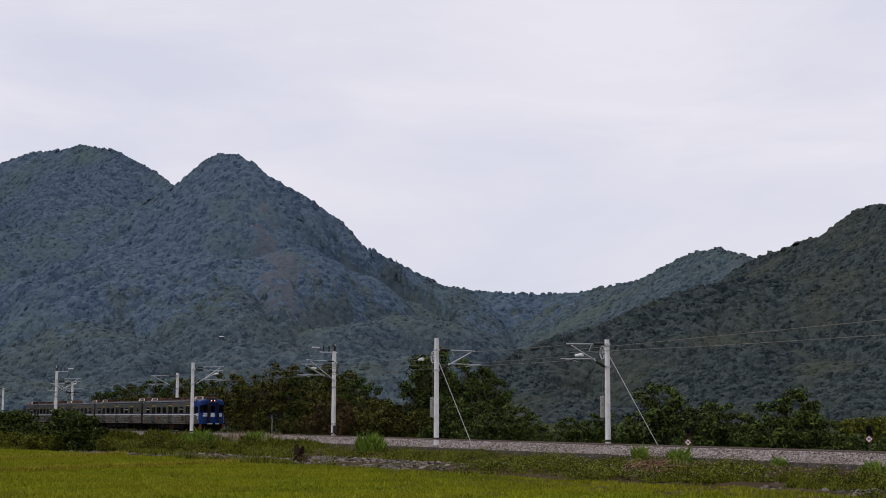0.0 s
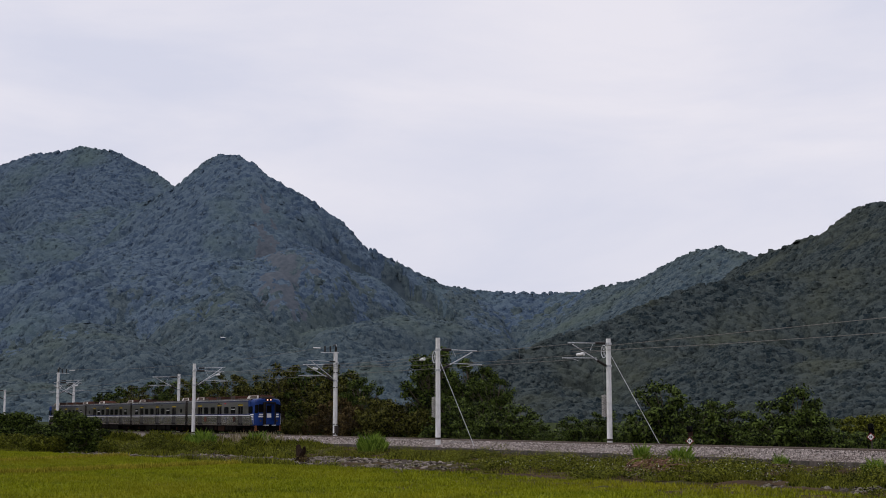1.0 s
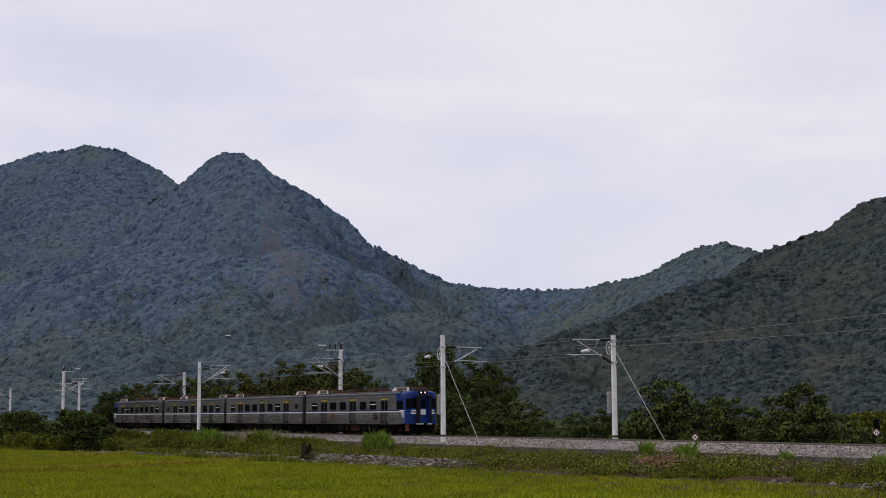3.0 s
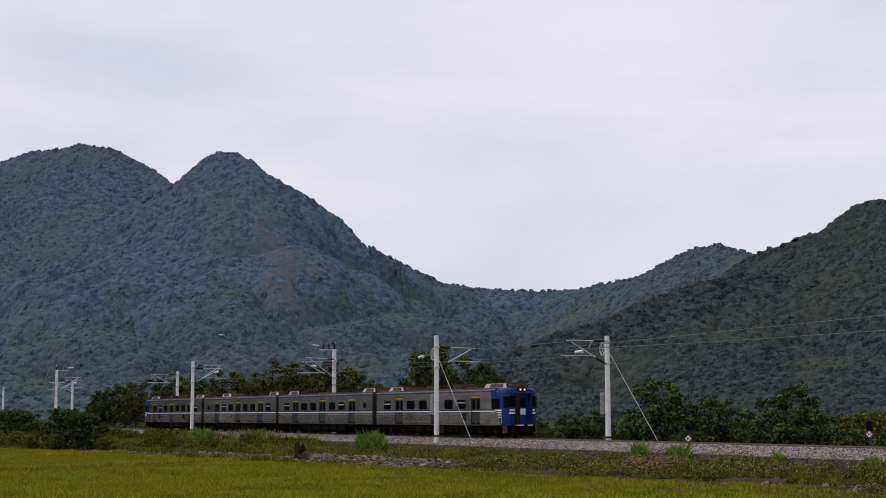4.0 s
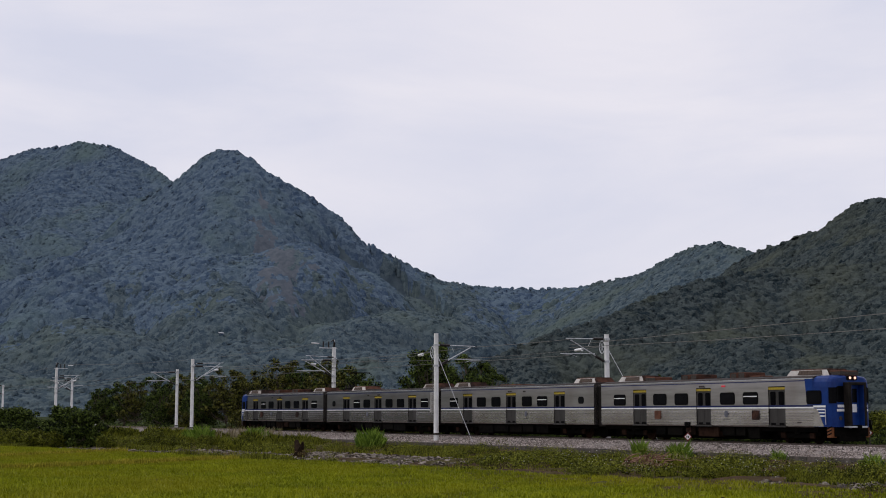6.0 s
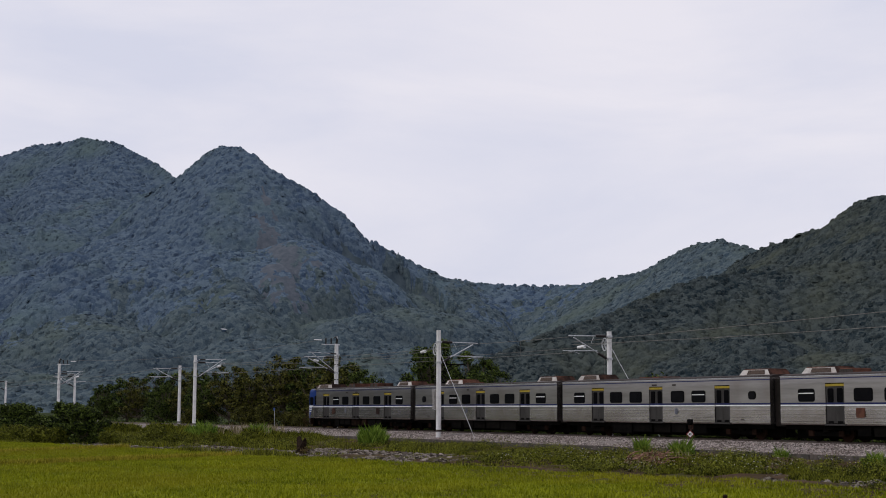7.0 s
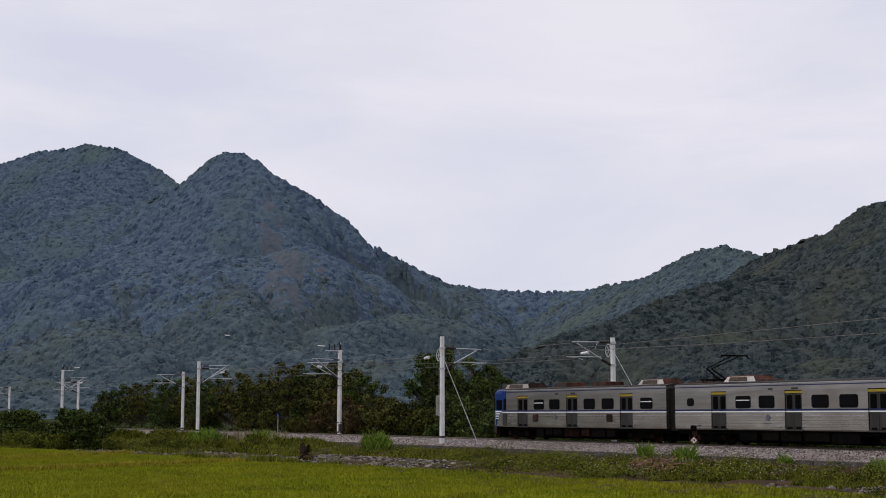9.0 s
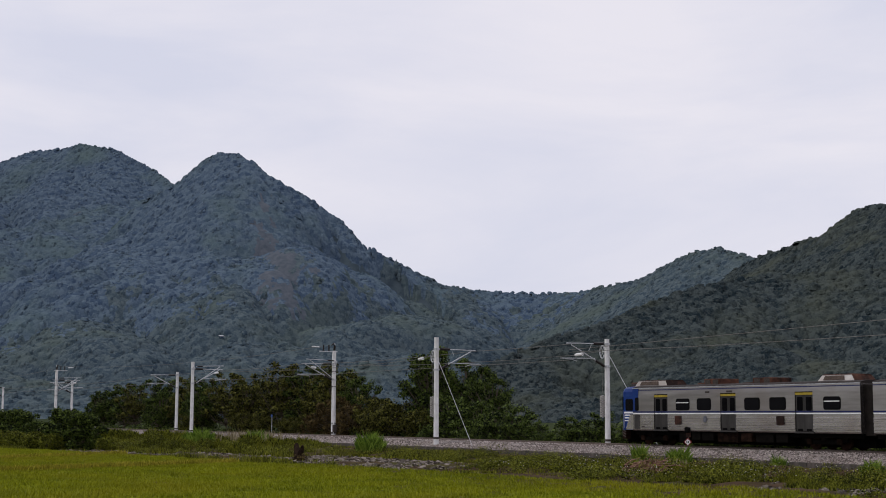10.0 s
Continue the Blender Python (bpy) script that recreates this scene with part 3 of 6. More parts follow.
# ---- ground, bank and track bed ----
def strip(name, profile, x0, x1, step, material, rough=0.0, seed=0, kind="structure", label="", category=""):
    """A long ground strip along the railway with the cross-section profile (y, z)."""
    xs = np.arange(x0, x1 + step, step)
    ys, zs = [], []
    for (ya, za), (yb, zb) in zip(profile, profile[1:]):
        n = max(1, int(abs(yb - ya) / step + abs(zb - za) / step))
        for i in range(n):
            ys.append(ya + (yb - ya) * i / n)
            zs.append(za + (zb - za) * i / n)
    ys.append(profile[-1][0])
    zs.append(profile[-1][1])
    gx, gy = np.meshgrid(xs, np.array(ys), indexing="ij")
    gz = np.broadcast_to(np.array(zs), gx.shape).copy()
    if rough:
        edge = np.ones(len(ys))
        edge[0] = edge[-1] = 0
        gz += edge * rough * ((value_noise(gx / 1.9, gy / 1.4, seed) - 0.5) * 1.4 + (value_noise(gx / 0.6, gy / 0.6, seed + 1) - 0.5) * 0.6)
    nx, ny = gx.shape
    v = np.stack([gx, gy, gz], -1).reshape(-1, 3)
    i = (np.arange(nx - 1)[:, None] * ny + np.arange(ny - 1)[None, :]).ravel()
    f = np.stack([i, i + ny, i + ny + 1, i + 1], -1)
    return tagged(fast_mesh(name, v, f, material), label, category, kind=kind)


BANK = [(20, -1.5), (30, -1.46), (34, -1.42), (37, -1.34), (40, -1.2), (44, -1.02), (46.4, -0.86), (48.45, -0.73)]
BED = [(48.8, -0.56), (49.4, -0.50), (51.7, -0.13), (54.8, -0.13), (57.2, -0.46), (57.6, -0.6)]


def bank_height(y):
    pts = np.array(BANK)
    return np.interp(y, pts[:, 0], pts[:, 1])


def make_ground():
    bm = bmesh.new()
    s = 4300
    rings = [(-s, -s), (s, -s), (s, s), (-s, s)]
    bm.faces.new([bm.verts.new((x, y, FIELD_Z - 0.12)) for x, y in rings])
    tagged(part("ground", bm, M_PLAIN), "flat valley floor of rough green grassland", "ground", kind="structure")
    strip("field", [(-60, FIELD_Z), (38.6, FIELD_Z)], -320, 60, 2.0, M_PADDY, 0.05, 21, label="flooded-off paddy ground under ripening rice", category="field")
    strip("bank", BANK, -330, 40, 0.5, M_SOIL, 0.22, 31, label="overgrown earth bank below the railway", category="bank")
    strip("ballast_bed", BED, -420, 60, 0.35, M_BALLAST, 0.07, 41, label="grey crushed-stone railway ballast", category="ballast")
    strip("verge", [(57.4, -0.62), (60, -0.9), (66, -1.2), (90, -1.45)], -420, 60, 1.2, M_SOIL, 0.3, 51, label="rough earth verge behind the railway", category="verge")


def make_kerb():
    """The cast concrete edging, one block after another."""
    kerb = thing("edging_wall", "low weathered concrete edging along the ballast", "wall")
    kerb["kind"] = "structure"
    rng = random.Random(5)
    meshes = []
    for k in range(3):
        bm = boxed(-1.98, 1.98, -0.17, 0.17, -0.52, 0.0, bevel=0.02)
        for vert in bm.verts:
            vert.co.z += rng.uniform(-0.012, 0.012) if vert.co.z > -0.1 else 0
            vert.co.y += rng.uniform(-0.012, 0.012)
        me = bpy.data.meshes.new("block")
        bm.to_mesh(me)
        bm.free()
        me.materials.append(M_KERB)
        meshes.append(me)
    x = -140.0
    while x < -30:
        ob = new("block", meshes[rng.randrange(3)])
        ob.parent = kerb
        ob.location = (x, 48.62 + rng.uniform(-0.03, 0.03), -0.47 + rng.uniform(-0.03, 0.02))
        ob.rotation_euler = (rng.uniform(-0.03, 0.03), rng.uniform(-0.006, 0.006), rng.uniform(-0.006, 0.006))
        x += 4.0


def make_track():
    profile = [(-0.063, -0.15), (0.063, -0.15), (0.063, -0.135), (0.012, -0.12), (0.012, -0.045), (0.034, -0.035), (0.034, 0.0),
               (-0.034, 0.0), (-0.034, -0.035), (-0.012, -0.045), (-0.012, -0.12), (-0.063, -0.135)]
    track = thing("railway_track", "single railway track with worn steel rails on concrete sleepers", "track")
    track["kind"] = "structure"
    for side in (-0.5335, 0.5335):
        bm = bmesh.new()
        prism(bm, profile, -420, 60, lambda u, v, w, side=side: (w, TRACK_Y + side + u, v))
        part("rail", bm, M_RUSTRAIL, track)
    bm = boxed(-0.12, 0.12, -1.0, 1.0, -0.32, -0.135, bevel=0.02)
    me = bpy.data.meshes.new("sleeper")
    bm.to_mesh(me)
    bm.free()
    me.materials.append(M_SLEEPER)
    for i in range(270):
        ob = new("sleeper", me)
        ob.parent = track
        ob.location = (-215 + i * 0.66, TRACK_Y, 0)


def make_ballast_stones():
    rng = np.random.default_rng(8)
    shapes = []
    for k in range(6):
        bm = bmesh.new()
        for p in ((1, 0, 0), (-1, 0, 0), (0, 1, 0), (0, -1, 0), (0, 0, 1), (0, 0, -1)):
            bm.verts.new(p)
        bmesh.ops.convex_hull(bm, input=bm.verts[:])
        bm.verts.ensure_lookup_table()
        bm.verts.index_update()
        v = np.array([q.co[:] for q in bm.verts]) * rng.uniform(0.7, 1.25, (len(bm.verts), 1)) * np.array([1.15, 0.9, 0.75])
        f = np.array([[q.index for q in face.verts] for face in bm.faces])
        bm.free()
        keep = np.unique(f)
        shapes.append((v[keep], f))
    n = 30000
    x = -36 - 110 * rng.random(n) ** 1.3
    y = rng.uniform(49.0, 52.7, n)
    pts = np.array(BED)
    z = np.interp(y, pts[:, 0], pts[:, 1])
    r = rng.uniform(0.025, 0.062, n)
    v, f = scatter(shapes, np.stack([x, y, z + r * 0.35 + rng.uniform(-0.02, 0.03, n)], -1), r, rng.uniform(0.8, 1.1, n), rng.uniform(0, 6.3, n), rng.integers(0, 6, n))
    tagged(fast_mesh("ballast_stones", v, f, M_GRAVEL, smooth=False), "loose grey crushed ballast stones", "gravel", kind="stuff")


make_ground()


# ---- the train ----
HALF = 1.40
SIDE_BOTTOM, SIDE_TOP = 0.86, 3.34
WIN = (2.03, 2.70)
DOOR_Z = (0.93, 2.97)
# openings along a car, from its inner end: kind, from, to
TRAILER_PLAN = [("bar", 1.30, 2.48), ("door", 3.22, 4.50), ("win", 5.15, 6.38), ("win", 7.12, 8.32), ("door", 9.02, 10.28),
                ("win", 11.05, 12.25), ("bar", 12.90, 14.10), ("door", 14.87, 16.13), ("small", 17.62, 18.22)]
CAB_PLAN = TRAILER_PLAN[:-1] + [("cabwin", 17.72, 18.92)]
SIDE_PROFILE = [(SIDE_BOTTOM, -0.03), (0.93, 0.0), (1.02, 0.0), (1.04, 0.022), (1.10, 0.022), (1.12, 0.0), (1.20, 0.0), (1.22, 0.022), (1.28, 0.022),
                (1.30, 0.0), (1.38, 0.0), (1.40, 0.022), (1.46, 0.022), (1.48, 0.0), (1.56, 0.0), (1.58, 0.022), (1.64, 0.022), (1.66, 0.0), (1.76, 0.0),
                (2.97, 0.0), (SIDE_TOP, -0.01)]


def car_side(bm, plan, length, sign):
    """One ribbed side with the doorways left open and their reveals."""
    doors = [(a, b) for kind, a, b in plan if kind == "door"]
    cuts = sorted({0.0, length} | {c for d in doors for c in d})
    for x0, x1 in zip(cuts, cuts[1:]):
        is_door = (x0, x1) in doors
        for (z0, o0), (z1, o1) in zip(SIDE_PROFILE, SIDE_PROFILE[1:]):
            if is_door and z0 >= DOOR_Z[0] and z1 <= DOOR_Z[1]:
                continue
            q = [(x0, sign * (HALF + o0), z0), (x1, sign * (HALF + o0), z0), (x1, sign * (HALF + o1), z1), (x0, sign * (HALF + o1), z1)]
            face = bm.faces.new([bm.verts.new(p) for p in (q if sign < 0 else q[::-1])])
            # flat panels above the ribs take the steel with its reflection painted darker
            face.material_index = 1 if z0 > 1.7 else 0
    for x0, x1 in doors:
        i, o = sign * (HALF - 0.09), sign * HALF
        for q in ([(x0, o, DOOR_Z[0]), (x0, i, DOOR_Z[0]), (x0, i, DOOR_Z[1]), (x0, o, DOOR_Z[1])],
                  [(x1, o, DOOR_Z[0]), (x1, i, DOOR_Z[0]), (x1, i, DOOR_Z[1]), (x1, o, DOOR_Z[1])],
                  [(x0, o, DOOR_Z[1]), (x1, o, DOOR_Z[1]), (x1, i, DOOR_Z[1]), (x0, i, DOOR_Z[1])],
                  [(x0, o, DOOR_Z[0]), (x1, o, DOOR_Z[0]), (x1, i, DOOR_Z[0]), (x0, i, DOOR_Z[0])]):
            bm.faces.new([bm.verts.new(p) for p in q])


def roof_outline():
    pts = [(-HALF + 0.01, SIDE_TOP), (-HALF + 0.02, 3.385), (-HALF + 0.10, 3.42)]
    for i in range(1, 10):
        a = math.pi * (1 - i / 10)
        pts.append((math.cos(a) * (HALF - 0.16), 3.42 + 0.10 * math.sin(a)))
    return pts + [(HALF - 0.10, 3.42), (HALF - 0.02, 3.385), (HALF - 0.01, SIDE_TOP)]


def side_place(y0):
    return lambda u, v, w: (u, y0 + w, v)


def car_openings(car, plan, sign):
    place = side_place(sign * HALF)
    s = sign
    for kind, a, b in plan:
        if kind == "door":
            leafs = ((a + 0.015, (a + b) / 2 - 0.006), ((a + b) / 2 + 0.006, b - 0.015))
            door = part("door", boxed(a, b, *sorted((s * (HALF - 0.12), s * (HALF - 0.09))), *DOOR_Z), M_BLACK, car, "dull steel sliding double door")
            for l0, l1 in leafs:
                leaf = part("door_leaf", boxed(l0, l1, *sorted((s * (HALF - 0.09), s * (HALF - 0.045))), DOOR_Z[0] + 0.03, 2.80, bevel=0.012), M_DOORSTEEL, door)
                bm = bmesh.new()
                prism(bm, rounded(l0 + 0.10, l1 - 0.10, 1.99, 2.70, 0.08), -0.006 * -s, 0.006 * s, side_place(s * (HALF - 0.042)))
                part("door_window", bm, M_DOORGLASS, door)
                mid = (l0 + l1) / 2
                part("kick_plate", boxed(mid - 0.17, mid + 0.17, *sorted((s * (HALF - 0.045), s * (HALF - 0.02))), DOOR_Z[0] + 0.03, 1.07), M_BLACK, door)
            part("door_header", boxed(a, b, *sorted((s * (HALF - 0.09), s * (HALF - 0.02))), 2.80, 2.92), M_YELLOW, door, "ochre yellow door header")
            part("door_step", boxed(a - 0.05, b + 0.05, *sorted((s * (HALF - 0.06), s * (HALF + 0.05))), 0.84, 0.925, bevel=0.01), M_DOORSTEEL, car)
            for z0, z1, m in ((1.82, 1.885, M_WHITE), (1.90, 1.985, M_DARKBLUE)):
                part("door_stripe", boxed(a + 0.01, b - 0.01, *sorted((s * (HALF - 0.045), s * (HALF - 0.038))), z0, z1), m, door)
        else:
            z0, z1, r = (2.17, 2.62, 0.17) if kind == "small" else (WIN[0], WIN[1], 0.14)
            bm = bmesh.new()
            prism(bm, rounded(a, b, z0, z1, r), -0.03 * s, 0.018 * s, place)
            win = part("window", bm, M_BLACK, car)
            bm = bmesh.new()
            prism(bm, rounded(a + 0.05, b - 0.05, z0 + 0.05, z1 - 0.05, r - 0.04), 0.0, 0.024 * s, place)
            part("window_pane", bm, M_GLASS if kind != "small" else M_DOORGLASS, win)
            if kind == "bar":
                part("window_bar", boxed(a + 0.06, b - 0.06, *sorted((s * (HALF + 0.02), s * (HALF + 0.034))), 2.44, 2.49), M_WHITE, win, "white sliding-sash rail")
    for z0, z1, m, nm in ((1.82, 1.885, M_WHITE, "white_stripe"), (1.90, 1.985, M_DARKBLUE, "blue_stripe"), (3.20, 3.25, M_DARKBLUE, "blue_stripe")):
        doors = [(q[1], q[2]) for q in plan if q[0] == "door"] if z0 < 3 else []
        xs = [0.0] + [c for d in doors for c in d] + [car["side_end"]]
        bm = bmesh.new()
        for x0, x1 in zip(xs[::2], xs[1::2]):
            box(bm, x0, x1, *sorted((s * (HALF - 0.02), s * (HALF + 0.006))), z0, z1)
        part(nm, bm, m, car)


def cooler(car, x0, x1, white, flip=False):
    """A roof cooler: a sloping cover with a mesh grille, and a rusty duct box behind it."""
    bm = bmesh.new()
    prism(bm, [(-0.80, 3.44), (0.80, 3.44), (0.70, 3.78), (0.58, 3.84), (-0.58, 3.84), (-0.70, 3.78)], x0, x1, lambda u, v, w: (w, u, v))
    for vert in bm.verts:
        if vert.co.z > 3.6:
            vert.co.x += 0.28 if abs(vert.co.x - x0) < 0.01 else -0.28
    bm.normal_update()
    for face in bm.faces:
        # the pale cover plates are on the sides; ends and top are rust-brown
        if abs(face.normal.x) > 0.4 or face.normal.z > 0.85:
            face.material_index = 1
    unit = part("roof_cooler", bm, [M_ACWHITE, M_RUSTBOX], car, "off-white sloping cooler cover" if white else "rust-stained cooler cover")
    w = x1 - x0
    for s in (-1, 1):
        bm = bmesh.new()
        q = [(x0 + w * 0.27, s * 0.775, 3.53), (x1 - w * 0.17, s * 0.775, 3.53), (x1 - w * 0.20, s * 0.71, 3.75), (x0 + w * 0.30, s * 0.71, 3.75)]
        a = [bm.verts.new(p) for p in q]
        b = [bm.verts.new((p[0], p[1] + s * 0.03, p[2] + 0.01)) for p in q]
        bm.faces.new(b)
        for i in range(4):
            bm.faces.new((a[i], a[(i + 1) % 4], b[(i + 1) % 4], b[i]))
        part("grille", bm, M_FINMESH, unit)
    return unit


def roof_box(car, x0, x1, hw, top):
    bm = boxed(x0, x1, -hw, hw, 3.44, top, bevel=0.04)
    unit = part("roof_box", bm, M_RUSTBOX, car, "rust-stained roof equipment box")
    n = max(2, int((x1 - x0) / 0.7))
    for i in range(n):
        c = x0 + (x1 - x0) * (i + 0.5) / n
        part("vent", boxed(c - 0.22, c + 0.22, -hw - 0.02, hw + 0.02, 3.50, top - 0.05), M_GRILLE, unit)


def bogie(x, cab):
    b = part("bogie", boxed(-0.5, 0.5, -0.9, 0.9, 0.45, 0.84, bevel=0.04), M_UNDER)
    b.location = (x, 0, 0)
    for s in (-1, 1):
        bm = bmesh.new()
        prism(bm, [(-1.5, 0.42), (-1.2, 0.42), (-0.8, 0.30), (0.8, 0.30), (1.2, 0.42), (1.5, 0.42), (1.5, 0.60), (1.15, 0.62), (0.75, 0.52), (-0.75, 0.52), (-1.15, 0.62), (-1.5, 0.60)],
              s * 0.86, s * 0.98, lambda u, v, w: (u, w, v))
        part("side_frame", bm, M_UNDER, b)
        for c in (-1.05, 1.05):
            part("axle_box", boxed(c - 0.17, c + 0.17, *sorted((s * 0.95, s * 1.08)), 0.28, 0.58, bevel=0.03), M_UNDERBROWN, b)
        part("spring", tubed((0, s * 0.95, 0.5), (0, s * 0.95, 0.86), 0.22, sides=10), M_UNDER, b)
    for c in (-1.05, 1.05):
        bm = tubed((c, -0.62, 0.43), (c, 0.62, 0.43), 0.07)
        for s in (-1, 1):
            tube(bm, (c, s * 0.50, 0.43), (c, s * 0.62, 0.43), 0.43, sides=20)
        part("wheelset", bm, M_UNDERBROWN, b)
    return b


def make_car(plan, length, cab, name, label, seed):
    rng = random.Random(seed)
    car = thing(name, label, "train car", "cars of the train")
    side_end = 18.15 if cab else length
    car["side_end"] = side_end
    bm = bmesh.new()
    for s in (-1, 1):
        car_side(bm, plan, side_end, s)
    # inner end wall and floor
    for x, flip in ((0.0, False), (side_end, True)):
        bm.faces.new([bm.verts.new(p) for p in ((x, -HALF, SIDE_BOTTOM), (x, HALF, SIDE_BOTTOM), (x, HALF, SIDE_TOP), (x, -HALF, SIDE_TOP))])
    bm.faces.new([bm.verts.new(p) for p in ((0, -HALF + 0.03, SIDE_BOTTOM), (side_end, -HALF + 0.03, SIDE_BOTTOM), (side_end, HALF - 0.03, SIDE_BOTTOM), (0, HALF - 0.03, SIDE_BOTTOM))])
    part("body", bm, [M_STEEL, M_DIM_FLATSTEEL], car, "ribbed stainless-steel sides")
    bm = bmesh.new()
    prism(bm, roof_outline(), 0, side_end if cab else length, lambda u, v, w: (w, u, v))
    part("roof", bm, M_ROOF, car, "dirt-streaked grey roof")
    for s in (-1, 1):
        bm = boxed(0, side_end, *sorted((s * (HALF - 0.03), s * (HALF + 0.03))), 3.325, 3.36)
        part("gutter", bm, M_GALV, car, "pale rain gutter")
    for s in (-1, 1):
        car_openings(car, plan[:-1] if cab else plan, s)
        for a, b, lo, hi, m in ((5.30, 5.85, 1.24, 1.72, M_RUSTBOX), (13.62, 14.18, 1.22, 1.72, M_RUSTBOX)) if cab else ():
            bm = bmesh.new()
            prism(bm, rounded(a, b, lo, hi, 0.06), 0, 0.05 * s, side_place(s * HALF))
            part("service_hatch", bm, m, car)
        bm = bmesh.new()
        prism(bm, [(11.55 + 0.14 * math.cos(i * 0.5236), 1.53 + 0.18 * math.sin(i * 0.5236)) for i in range(12)], 0, 0.045 * s, side_place(s * HALF))
        part("emblem", bm, M_EMBLEM, car, "faded grey-blue round emblem")
        part("emblem_bar", boxed(11.25, 11.85, *sorted((s * HALF, s * (HALF + 0.028))), 1.205, 1.235), M_DOORSTEEL, car)
        part("side_lamp", boxed(11.2, 11.5, *sorted((s * HALF, s * (HALF + 0.04))), 2.99, 3.09, bevel=0.015), M_REDLIGHT if cab else M_GRILLE, car)
        part("destination_panel", boxed(9.3, 9.75, *sorted((s * HALF, s * (HALF + 0.02))), 3.0, 3.10), M_GRILLE, car)
        part("lift_bracket", boxed(17.0, 17.3, *sorted((s * HALF, s * (HALF + 0.03))), 1.06, 1.12), M_GRILLE, car)
    # underframe equipment
    part("underframe", boxed(0.1, side_end, -1.15, 1.15, 0.62, 0.86), M_UNDER, car)
    part("centre_sill", boxed(0.1, side_end, -0.35, 0.35, 0.16, 0.66), M_UNDER, car)
    x = 5.2
    while x < 13.6:
        w = rng.uniform(0.7, 2.0)
        m = M_UNDERBROWN if rng.random() < 0.35 else M_UNDER
        part("equipment_box", boxed(x, min(x + w, 14.0), -1.28, 1.28, rng.uniform(0.22, 0.36), 0.80, bevel=0.03), m, car)
        x += w + rng.uniform(0.12, 0.4)
    for bx in (2.85, 16.6):
        bg = bogie(bx, cab)
        bg.parent = car
    return car


